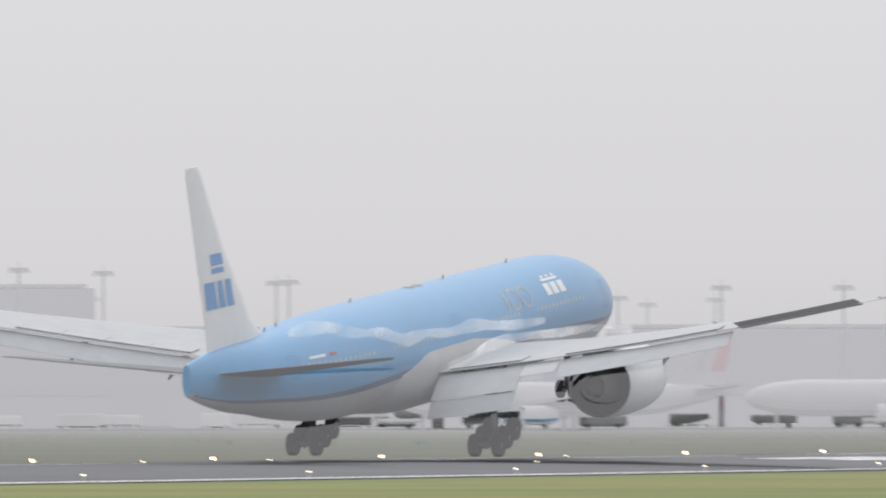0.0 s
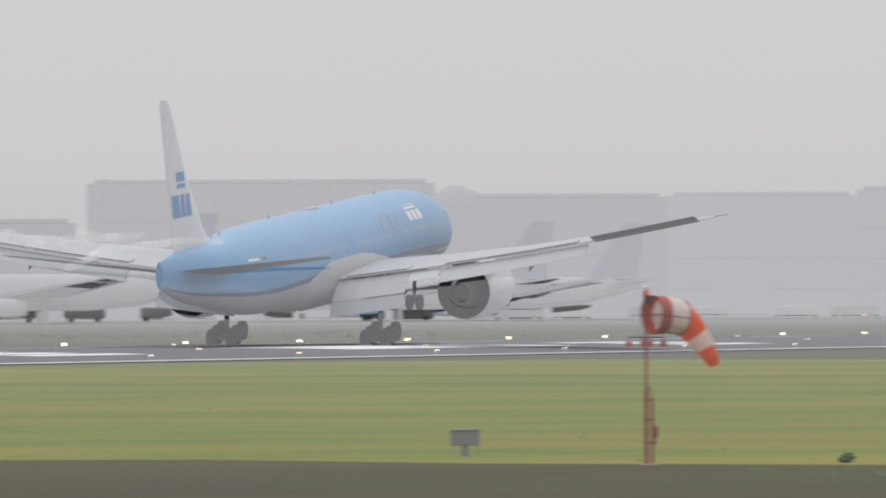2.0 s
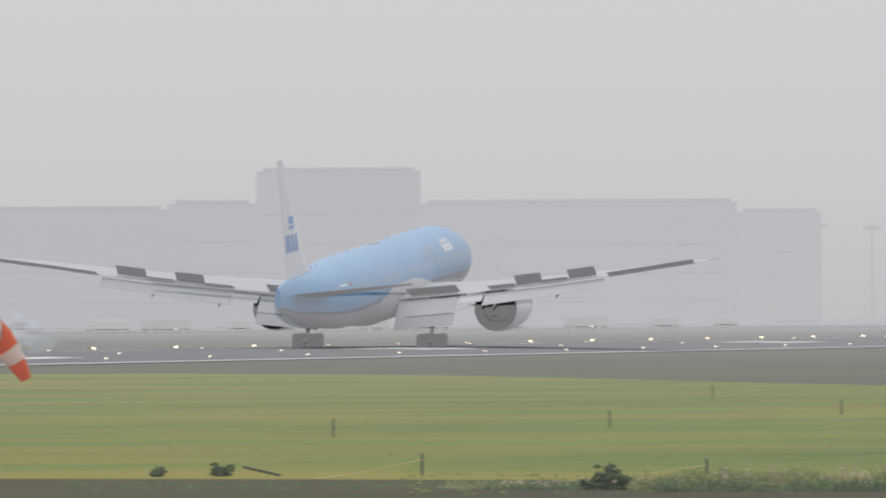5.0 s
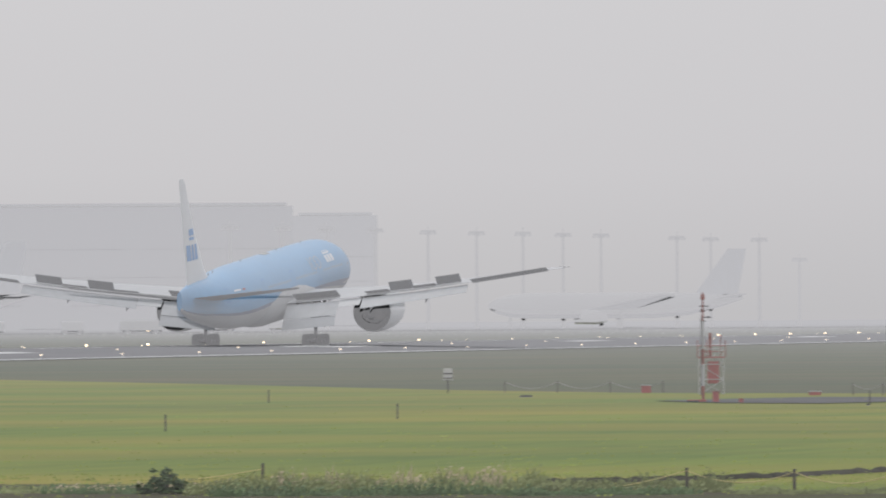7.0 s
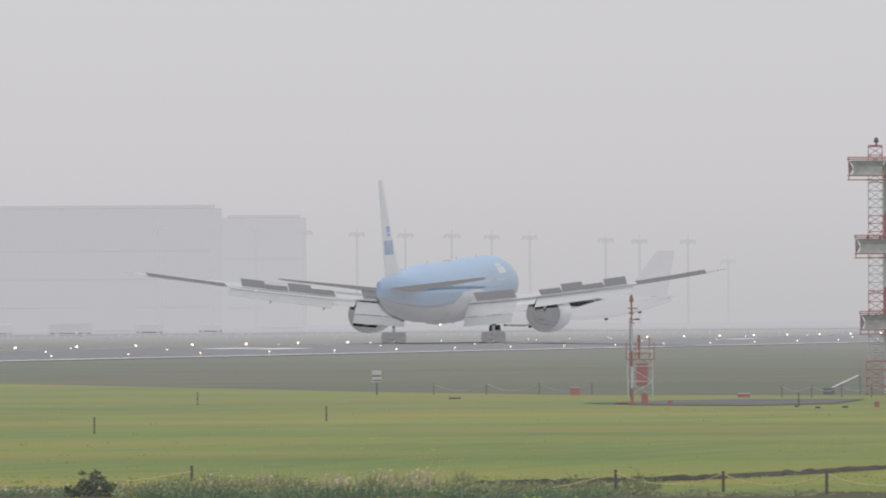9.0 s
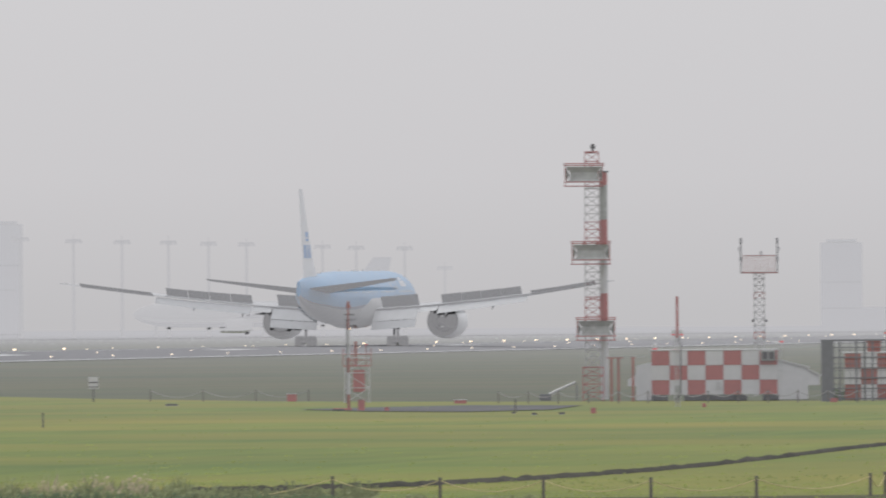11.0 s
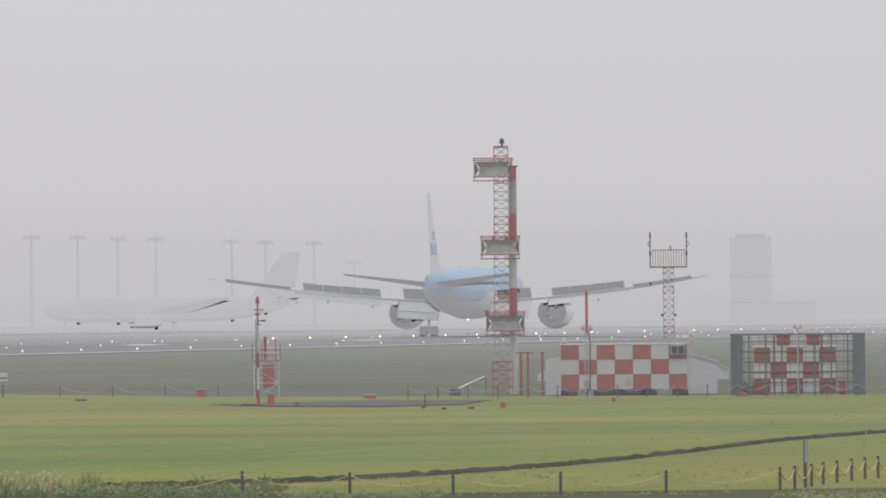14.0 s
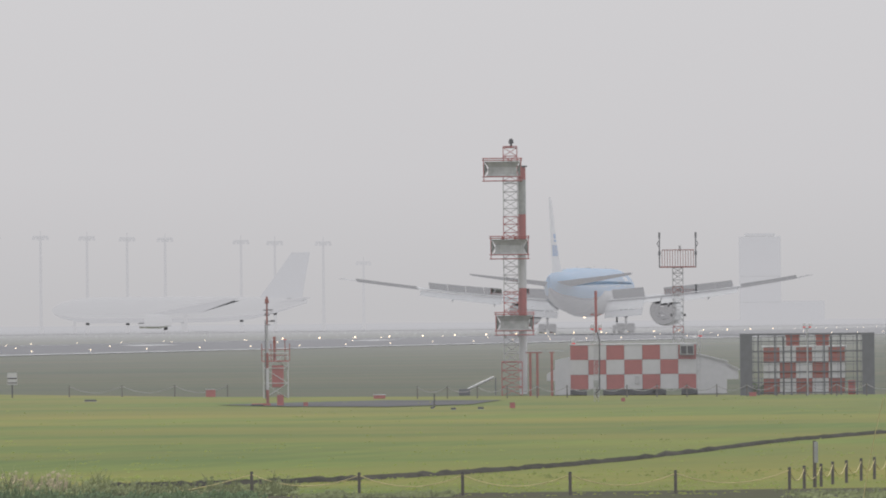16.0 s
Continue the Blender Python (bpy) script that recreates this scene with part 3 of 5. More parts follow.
part("emblem_bar", fin_plate(-31.1, -33.0, 13.2, 13.85), LOGO, fin)

# landing gear
def wheel_mesh(r, w):
    bm = bmesh.new()
    lathe(bm, [(-w * 0.3, 0.02), (-w * 0.3, r * 0.5), (-w * 0.5, r * 0.58), (-w * 0.5, r * 0.88), (-w * 0.32, r), (w * 0.32, r), (w * 0.5, r * 0.88), (w * 0.5, r * 0.58), (w * 0.3, r * 0.5), (w * 0.3, 0.02)], 24, "X")
    return mesh_of("wheel", bm, TYRE, True)


MAIN_WHEEL, NOSE_WHEEL = wheel_mesh(0.67, 0.56), wheel_mesh(0.55, 0.42)
BOGIES = []
for sgn in (1, -1):
    gx = sgn * 5.62
    bm = bmesh.new()
    rod(bm, (0, -1.6, 0), (0, 1.6, 0), 0.2, n=12)
    for y in (-1.47, 0, 1.47):
        rod(bm, (-0.95, y, 0), (0.95, y, 0), 0.13, n=10)
    rod(bm, (0, 0, 0), (0, 0.05, 1.3), 0.15, n=12)
    bogie = part("bogie", bm, GEAR, plane, "six-wheel main gear bogie")
    bogie.matrix_basis = pose(gx, 0, 0.67)
    BOGIES.append((bogie, gx))
    for y in (-1.47, 0, 1.47):
        for wx in (-0.72, 0.72):
            w = new("wheel", MAIN_WHEEL)
            w.parent = bogie
            w.location = (wx, y, 0)
    bm = bmesh.new()
    rod(bm, (gx, 0, 0.7), (gx, 0.1, 2.4), 0.17, n=12)
    rod(bm, (gx, 0.1, 2.2), (gx, 0.3, 5.1), 0.27, n=12)
    rod(bm, (gx, 0.1, 2.6), (gx - sgn * 2.2, 0.8, 4.5), 0.11)
    rod(bm, (gx, 0.1, 2.5), (gx, 2.6, 4.7), 0.10)
    rod(bm, (gx + 0.1, -0.35, 0.9), (gx + 0.1, -0.5, 2.0), 0.07)
    part("main_strut", bm, GEAR, plane, "grey steel main gear strut")
    part("gear_door", block(bmesh.new(), (gx + sgn * 0.75, 0.3, 3.6), (0.07, 1.9, 1.5), (0, sgn * 8, 0), 0.02), BELLY, plane)
bm = bmesh.new()
rod(bm, (0, 31.2, 0.55), (0, 31.2, 4.0), 0.13, n=10)
rod(bm, (0, 31.2, 1.6), (0, 33.0, 3.8), 0.08)
rod(bm, (-0.5, 31.2, 0.55), (0.5, 31.2, 0.55), 0.08)
nose_gear = part("nose_gear", bm, GEAR, plane, "twin-wheel nose gear")
for wx in (-0.38, 0.38):
    w = new("wheel", NOSE_WHEEL)
    w.parent = nose_gear
    w.location = (wx, 31.2, 0.55)
for sx in (-1, 1):
    part("nose_gear_door", block(bmesh.new(), (sx * 0.62, 31.6, 2.95), (0.05, 2.4, 0.8), (0, 0, 0), 0.02), BELLY, plane)


# ---- instruments and masts on the field ----
def facing(bearing, away, z=0.0):
    """A pose on the field whose local x runs to the right and local y away as seen from the platform."""
    return pose(*polar(bearing, away, z), 0, 0, bearing)


def lattice(bm, w, z0, z1, step, r, mat=0, cx=0.0, cy=0.0):
    h = w / 2
    corners = [(cx - h, cy - h), (cx + h, cy - h), (cx + h, cy + h), (cx - h, cy + h)]
    for x, y in corners:
        rod(bm, (x, y, z0), (x, y, z1), r, n=6, mat=mat)
    k, z = 0, z0
    while z < z1 - 0.01:
        t = min(z1, z + step)
        for i in range(4):
            a, b = corners[i], corners[(i + 1) % 4]
            if k % 2:
                a, b = b, a
            rod(bm, (*a, z), (*b, t), r * 0.6, n=4, mat=mat)
            rod(bm, (*corners[i], t), (*corners[(i + 1) % 4], t), r * 0.7, n=4, mat=mat)
        z, k = t, k + 1
    return bm


def lamp_head(bm_parent, x, y, z, r=0.07):
    part("lamp_base", rod(bmesh.new(), (x, y, z), (x, y, z + r * 0.8), r * 1.05, n=10), LAMP_RED, bm_parent)
    bm = bmesh.new()
    lathe(bm, [(z + r * 0.8, r), (z + r * 2.4, r * 1.05), (z + r * 3.2, r * 0.65), (z + r * 3.5, 0.005)], 10, "Z", (x, y, 0))
    part("lamp_dome", bm, CHALK, bm_parent, "white lamp dome", smooth=True)


# glide path tower
tower = thing("antenna_tower", "red and white lattice antenna tower with three grey reflectors", "antenna tower", m=facing(8.90, 524))
lattice_bands = ((0.0, 1.46, 0.88, RED), (1.46, 3.3, 0.66, PALE), (3.3, 4.5, 0.64, RED), (4.5, 6.7, 0.63, PALE), (6.7, 7.75, 0.62, RED), (7.75, 9.3, 0.61, PALE), (9.3, 10.8, 0.60, RED))
for z0, z1, w, m in lattice_bands:
    part("lattice_section", lattice(bmesh.new(), w, z0, z1, 0.36, 0.022), m, tower)
for z0, z1, m in ((0.05, 3.4, CHALK), (3.4, 4.65, RED), (4.65, 6.7, CHALK), (6.7, 7.85, RED), (7.85, 9.35, MESHY), (9.35, 9.9, RED)):
    part("column_section", rod(bmesh.new(), (0.50, 0.15, z0), (0.50, 0.15, z1), 0.165, n=16), m, tower, smooth=True)
part("column_cap", block(bmesh.new(), (0.52, 0.15, 9.93), (0.42, 0.36, 0.06)), DARK, tower)
for z0, cx in ((9.28, -0.34), (5.9, -0.06), (2.6, 0.13)):
    bm = bmesh.new()
    for z in (z0 + 0.02, z0 + 0.20, z0 + 0.92, z0 + 1.0):
        for y in (-0.75, -0.35):
            rod(bm, (cx - 0.86, y, z), (cx + 0.86, y, z), 0.022, n=6)
        for x in (cx - 0.86, cx + 0.86):
            rod(bm, (x, -0.75, z), (x, -0.30, z), 0.02, n=6)
    for x in (cx - 0.80, cx + 0.80):
        rod(bm, (x, -0.72, z0), (x * 1.02, -0.72, z0 + 1.0), 0.02, n=6)
    frame_ob = part("reflector_frame", bm, RED, tower, "red tubular frame")
    bm = bmesh.new()
    hw = 0.78
    rows = [(-hw, 0.20, -0.62), (-hw * 0.80, 0.32, -0.48), (-hw * 0.78, 0.62, -0.42), (-hw, 0.86, -0.56)]
    lp = []
    for x, z, y in rows:
        lp.append([(cx + x, y, z0 + z), (cx + x * 0.4, y + 0.12, z0 + z - 0.02), (cx - x * 0.4, y + 0.12, z0 + z - 0.02), (cx - x, y, z0 + z), (cx - x, y + 0.05, z0 + z), (cx + x, y + 0.05, z0 + z)])
    rings(bm, lp)
    part("reflector_panel", bm, MESHY, frame_ob, "weathered grey reflector panel")
    for x in (-0.78, 0.78):
        bm = bmesh.new()
        f = bm.faces.new([bm.verts.new(p) for p in ((cx + x, -0.66, z0 + 0.20), (cx + x * 0.80, -0.50, z0 + 0.5), (cx + x, -0.66, z0 + 0.86), (cx + x * 1.05, -0.72, z0 + 0.5))])
        bmesh.ops.solidify(bm, geom=[f], thickness=0.02)
        part("reflector_cheek", bm, MESHY, frame_ob)
for z in (6.75, 3.35):
    for x in (-0.34, 0.2):
        bm = bmesh.new()
        lathe(bm, [(z, 0.02), (z + 0.02, 0.07), (z + 0.12, 0.07), (z + 0.14, 0.02)], 8, "Z", (x, -0.36, 0))
        part("side_lamp", bm, RUST, tower)
bm = bmesh.new()
rod(bm, (0.05, 0, 10.8), (0.05, 0, 10.92), 0.05)
lathe(bm, [(10.92, 0.10), (11.0, 0.11), (11.12, 0.07), (11.15, 0.005)], 10, "Z", (0.05, 0, 0))
part("top_lamp", bm, DARK, tower)

# pipe posts beside the tower
pipes = thing("cable_gantry", "rust-red pipe posts carrying a thin cable tray", "gantry", m=facing(8.78, 516))
for x in (-0.30, 0.0, 0.62):
    part("pipe_post", rod(bmesh.new(), (x, 0, 0), (x, 0, 1.85), 0.055, n=10), RUST, pipes)
    part("pipe_head", block(bmesh.new(), (x, 0, 1.87), (0.42 if x < 0.5 else 0.2, 0.1, 0.05)), RUST, pipes)
part("cable_tray", block(bmesh.new(), (-0.05, 0.05, 1.93), (2.4, 0.06, 0.03)), PALE, pipes)


def chequer(parent, x0, z0, w, h, cols, rows, y, first, t=0.06, red=RED):
    """A wall of painted panels, red and white in turn."""
    for i in range(cols):
        for j in range(rows):
            bm = block(bmesh.new(), (x0 + w * (i + 0.5), y, z0 + h * (j + 0.5)), (w - 0.012, t, h - 0.012))
            part("wall_panel", bm, red if (i + j) % 2 == first else CHALK, parent)


# equipment shelter
hut = thing("equipment_shelter", "red and white chequered equipment shelter on black blocks", "shelter", m=facing(8.325, 517))
part("shelter_core", block(bmesh.new(), (0, 1.4, 1.22), (5.34, 2.7, 1.86)), CHALK, hut)
chequer(hut, -2.695, 0.27, 0.77, 0.63, 7, 3, 0.0, 0)
part("roof_edge", block(bmesh.new(), (0, 1.4, 2.18), (5.5, 2.9, 0.06), bevel=0.015), PALE, hut)
for x, w in ((-2.35, 0.7), (-0.75, 1.1), (0.35, 1.15), (1.1, 0.6), (2.4, 0.7)):
    part("foot_block", block(bmesh.new(), (x, 0.25, 0.13), (w, 0.5, 0.26), bevel=0.02), BLACK, hut)
part("vent_box", block(bmesh.new(), (0.17, -0.05, 0.66), (0.2, 0.08, 0.34), bevel=0.01), PALE, hut)
cooler = part("cooler", block(bmesh.new(), (2.30, -0.14, 1.93), (0.62, 0.24, 0.44), bevel=0.015), MESHY, hut, "weathered grey cooling unit")
for k in range(2):
    part("cooler_fan", block(bmesh.new(), (2.16 + 0.29 * k, -0.27, 1.93), (0.23, 0.02, 0.32)), DARK, cooler)
bm = bmesh.new()
for a, b in (((2.72, 0, 0.3), (2.72, 0, 2.45)), ((2.86, 0, 0.3), (2.86, 0, 2.45)), ((2.72, 0, 2.45), (2.45, 0.3, 2.52)), ((2.86, 0, 2.45), (2.6, 0.3, 2.52))):
    rod(bm, a, b, 0.018, n=6)
for k in range(7):
    rod(bm, (2.72, 0, 0.45 + 0.28 * k), (2.86, 0, 0.45 + 0.28 * k), 0.014, n=6)
part("ladder", bm, PALE, hut)
lamp_head(hut, -2.55, 0.1, 2.21, 0.08)
lamp_head(hut, 2.87, 0.1, 2.48, 0.08)
annex = thing("rear_cabin", "plain white cabins with sloping roofs behind the shelter", "cabin", m=facing(8.325, 523.5))
for x0, x1, z1, z2 in ((2.6, 4.05, 1.72, 1.35), (4.05, 4.55, 1.25, 1.0), (-3.4, -2.4, 1.5, 1.7), (-3.75, -3.4, 0.9, 1.1)):
    bm = bmesh.new()
    low = 0.0 if abs(x1 - x0) > 0.6 else 0.62
    rings(bm, [[(x0, y, low), (x1, y, low), (x1, y, z2), (x0, y, z1)] for y in (0, 1.8)])
    part("cabin_body", bm, CHALK, annex)
for x0, x1, z1, z2 in ((2.55, 4.12, 1.77, 1.38), (4.05, 4.62, 1.29, 1.02)):
    bm = bmesh.new()
    rings(bm, [[(x0, y, z1 - 0.03), (x1, y, z2 - 0.03), (x1, y, z2 + 0.03), (x0, y, z1 + 0.03)] for y in (-0.08, 1.9)])
    part("cabin_roof", bm, PALE, annex)

# screened shelter
screen = thing("wire_screen", "dark steel lattice screen standing in the grass", "screen", m=facing(7.50, 507))
part("end_panel", block(bmesh.new(), (-2.56, 0, 1.28), (0.52, 0.08, 2.56)), CHARCOAL, screen)
part("end_panel", block(bmesh.new(), (2.56, 0, 1.28), (0.52, 0.08, 2.56)), CHARCOAL, screen)
part("top_beam", block(bmesh.new(), (0, 0, 2.57), (5.66, 0.1, 0.08)), CHARCOAL, screen)
for k in range(7):
    part("upright", block(bmesh.new(), (-2.05 + 0.69 * k, 0, 1.27), (0.07, 0.07, 2.54)), CHARCOAL, screen)
for k in range(6):
    part("rail", block(bmesh.new(), (0, 0.06, 0.12 + 0.43 * k), (4.6, 0.03, 0.045)), CHARCOAL, screen)
bm = bmesh.new()
for k in range(15):
    block(bm, (-2.25 + 0.3214 * k, 0.02, 1.27), (0.018, 0.012, 2.5))
for k in range(9):
    block(bm, (0, 0.03, 0.14 + 0.29 * k), (4.6, 0.012, 0.018))
part("wire_mesh", bm, CHARCOAL, screen, "thin dark wire infill")
for sx in (-1, 1):
    bm = bmesh.new()
    rod(bm, (sx * 1.0, 0.1, 2.5), (sx * 1.0, 1.4, 0), 0.04)
    part("brace", bm, CHARCOAL, screen)
kiosk = thing("equipment_kiosk", "red and white chequered kiosk behind the dark screen", "shelter", m=facing(7.515, 510.5))
part("kiosk_core", block(bmesh.new(), (0, 1.1, 1.02), (3.36, 2.1, 1.92)), CHALK, kiosk)
chequer(kiosk, -1.72, 0.05, 0.688, 0.655, 5, 3, 0.0, 0, red=RUST)
part("kiosk_roof", block(bmesh.new(), (0, 1.1, 2.04), (3.6, 2.3, 0.06), bevel=0.015), CHALK, kiosk)
for x in (-0.48, 0.78):
    box_ob = part("roof_box", block(bmesh.new(), (x, 0.7, 2.27), (0.55, 0.5, 0.40), bevel=0.02), RUST, kiosk, "red ventilator box")
    part("roof_box_cap", block(bmesh.new(), (x, 0.7, 2.50), (0.62, 0.58, 0.06), bevel=0.02), RUST, box_ob)
part("side_cabinet", block(bmesh.new(), (2.0, 0.2, 0.3), (0.3, 0.4, 0.6)), RED, kiosk)
lamps = thing("twin_lamp_post", "thin post with two white obstruction lamps", "lamp post", m=facing(7.50, 505.5))
part("post", rod(bmesh.new(), (0, 0, 0), (0, 0, 2.85), 0.025), PALE, lamps)
part("cross_arm", rod(bmesh.new(), (-0.12, 0, 2.82), (0.12, 0, 2.82), 0.02), PALE, lamps)
for x in (-0.12, 0.12):
    lamp_head(lamps, x, 0, 2.84, 0.06)

# reporting antenna tower behind the shelter
ant = thing("platform_tower", "slim lattice tower with a railed platform and side antennas", "antenna tower", m=facing(8.11, 546))
for z0, z1, m in ((0, 2.6, PALE), (2.6, 2.9, RED), (2.9, 4.4, PALE), (4.4, 4.7, RUST), (4.7, 5.55, PALE)):
    part("lattice_section", lattice(bmesh.new(), 0.46, z0, z1, 0.3, 0.022), m, ant)
part("platform", block(bmesh.new(), (0.02, 0, 5.58), (1.62, 0.9, 0.06)), RUST, ant)
for k in range(13):
    x = -0.70 + 0.118 * k
    part("baluster", rod(bmesh.new(), (x, -0.42, 5.6), (x, -0.42, 6.34), 0.014, n=5), RUST, ant)
part("hand_rail", block(bmesh.new(), (0.02, -0.42, 6.35), (1.46, 0.04, 0.04)), RUST, ant)
for sx in (-1, 1):
    bm = bmesh.new()
    rod(bm, (sx * 0.82, 0, 5.55), (sx * 0.82, 0, 7.0), 0.028)
    rod(bm, (sx * 0.82, 0, 6.9), (sx * 0.82, 0, 7.15), 0.045)
    rod(bm, (sx * 0.82, 0, 6.8), (sx * 0.93, 0, 6.65), 0.015)
    rod(bm, (sx * 0.93, 0, 6.65), (sx * 0.82, 0, 6.45), 0.015)
    block(bm, (sx * 0.82, 0, 6.2), (0.11, 0.11, 0.18))
    part("side_antenna", bm, CHARCOAL, ant)
part("top_sensor", rod(bmesh.new(), (0.1, 0, 6.3), (0.1, 0, 6.55), 0.05), PALE, ant)
for sx in (-0.3, 0.3):
    part("side_lamp", rod(bmesh.new(), (sx, -0.1, 3.35), (sx, -0.1, 3.47), 0.05), DARK, ant)

# monitor rod before the shelter
mon = thing("monitor_mast", "thin white lattice mast carrying a red rod and lamps", "mast", m=facing(8.50, 482))
part("lattice_section", lattice(bmesh.new(), 0.18, 0, 2.75, 0.22, 0.012), PALE, mon)
part("red_rod", rod(bmesh.new(), (0, 0, 2.75), (0, 0, 4.42), 0.055, n=10), RED, mon)
part("cross_arm", rod(bmesh.new(), (-0.16, 0, 2.85), (0.16, 0, 2.85), 0.02), PALE, mon)
for x in (-0.16, 0.16):
    lamp_head(mon, x, 0, 2.87, 0.07)
bm = bmesh.new()
for a, b in (((0.05, -0.1, 2.8), (0.14, -0.1, 2.4)), ((0.14, -0.1, 2.4), (0.12, -0.1, 0.5)), ((0.12, -0.1, 0.5), (-0.08, -0.1, 0.3))):
    rod(bm, a, b, 0.022, n=6)
part("cable", bm, DARK, mon)
part("junction_box", block(bmesh.new(), (-0.02, -0.12, 0.72), (0.2, 0.1, 0.3), bevel=0.01), MESHY, mon)

# weather mast and its work platform
aws = thing("weather_mast", "slender red and white weather mast with sensor arms", "mast", m=facing(10.06, 474))
for z0, z1, m in ((0, 0.65, RUST), (0.65, 1.5, CHALK), (1.5, 2.1, RUST), (2.1, 3.2, PALE), (3.2, 4.05, RUST)):
    part("mast_section", rod(bmesh.new(), (0, 0, z0), (0, 0, z1), 0.065 - 0.007 * z1, n=10), m, aws)
bm = bmesh.new()
lathe(bm, [(4.02, 0.03), (4.05, 0.09), (4.2, 0.07), (4.24, 0.05), (4.30, 0.04), (4.32, 0.005)], 10, "Z")
part("mast_head", bm, RUST, aws)
for z, x0, x1 in ((3.78, -0.14, 0.24), (3.58, -0.1, 0.1), (3.34, 0.0, 0.32), (3.2, -0.05, 0.12), (1.45, -0.1, 0.05)):
    part("sensor_arm", rod(bmesh.new(), (x0, 0, z), (x1, 0, z), 0.02, n=6), DARK, aws)
part("anemometer", block(bmesh.new(), (0.22, 0, 3.35), (0.16, 0.08, 0.07), bevel=0.02), DARK, aws)
part("mast_foot", block(bmesh.new(), (-0.25, 0, 0.06), (0.75, 0.4, 0.12), bevel=0.03), RUST, aws)
part("foot_slab", block(bmesh.new(), (-0.42, -0.25, 0.04), (0.5, 0.4, 0.10), bevel=0.02), BLACK, aws)
part("side_cable", rod(bmesh.new(), (-0.07, 0, 0.3), (-0.07, 0, 3.4), 0.018, n=6), DARK, aws)
plat = thing("work_platform", "red and white steel platform with a red cabinet", "platform", m=facing(10.02, 520))
bm = bmesh.new()
lattice(bm, 1.05, 0, 1.95, 0.65, 0.025)
part("platform_frame", bm, CHALK, plat)
part("deck", block(bmesh.new(), (0, 0, 1.6), (1.15, 1.1, 0.05)), RED, plat)
bm = bmesh.new()
for z in (1.85, 2.1):
    rod(bm, (-0.6, -0.5, z), (0.6, -0.5, z), 0.02, n=6)
for x in (-0.6, -0.2, 0.4, 0.6):
    rod(bm, (x, -0.5, 1.6), (x, -0.5, 2.55 if x == 0.4 else 2.35), 0.022, n=6)
part("guard_rail", bm, RUST, plat)
part("cabinet", block(bmesh.new(), (0.08, -0.2, 0.95), (0.5, 0.5, 0.95), bevel=0.02), RED, plat, "red steel cabinet")
part("sensor_tube", rod(bmesh.new(), (-0.05, -0.2, 1.6), (-0.05, -0.2, 2.65), 0.06), RUST, plat)
lamp_head(plat, 0.4, -0.5, 2.5, 0.05)


# ---- windsock ----
sock = thing("windsock", "orange and white windsock drooping from a red lit mast", "windsock", m=facing(15.70, 258))
part("lower_mast", rod(bmesh.new(), (0, 0, 0), (0, 0, 1.65), 0.047, n=12), RUST, sock)
part("upper_mast", rod(bmesh.new(), (0, 0, 1.65), (0.005, 0, 3.52), 0.028, n=10), RUST, sock)
part("service_pipe", rod(bmesh.new(), (0.13, -0.02, 0), (0.13, -0.02, 1.46), 0.034, n=8), RUST, sock)
bm = bmesh.new()
for a, b in (((0.02, -0.04, 1.7), (0.08, -0.04, 1.68)), ((0.08, -0.04, 1.68), (0.13, -0.04, 1.46)), ((0.13, -0.04, 0.55), (0.2, -0.04, 0.48)), ((0.2, -0.04, 0.48), (0.19, -0.04, 0.62))):
    rod(bm, a, b, 0.012, n=6)
part("cable", bm, DARK, sock)
part("switch_box", block(bmesh.new(), (0.195, -0.03, 0.74), (0.11, 0.1, 0.25), bevel=0.012), RUST, sock)
part("foot_plate", block(bmesh.new(), (0.05, 0, 0.03), (0.4, 0.34, 0.06), bevel=0.01), CONCRETE, sock)
for z in (0.5, 1.42, 1.0):
    part("clamp", block(bmesh.new(), (0.06, -0.02, z), (0.2, 0.07, 0.03)), RUST, sock)
part("lamp_arm", rod(bmesh.new(), (-0.38, 0, 2.76), (0.38, 0, 2.76), 0.014, n=6), DARK, sock)
for x in (-0.37, -0.07, 0.09, 0.37):
    bm = bmesh.new()
    lathe(bm, [(2.755, 0.015), (2.68, 0.035), (2.62, 0.085), (2.565, 0.09), (2.585, 0.07)], 12, "Z", (x, -0.02 if abs(x) > 0.2 else -0.12, 0))
    part("lamp_shade", bm, RED, sock, "red bell lamp shade", smooth=True)
bm = bmesh.new()
lathe(bm, [(3.66, 0.065), (3.70, 0.07), (3.76, 0.055)], 12, "Z")
part("beacon_lens", bm, LAMP_RED, sock, "red beacon lens", smooth=True)
bm = bmesh.new()
lathe(bm, [(3.76, 0.06), (3.83, 0.055), (3.87, 0.02), (3.875, 0.002)], 12, "Z")
part("beacon_dome", bm, CHALK, sock, "white beacon dome", smooth=True)
part("beacon_base", rod(bmesh.new(), (0, 0, 3.5), (0, 0, 3.66), 0.055, n=10), DARK, sock)
# the sleeve: bands along a drooping line, each a rounded ring of cloth
AXIS = ((0.13, 3.25, 0.405, 0), (0.36, 3.235, 0.40, 2), (0.74, 3.16, 0.36, 12), (0.96, 2.98, 0.285, 42), (1.06, 2.83, 0.26, 52), (1.25, 2.54, 0.20, 58), (1.47, 2.17, 0.115, 58))


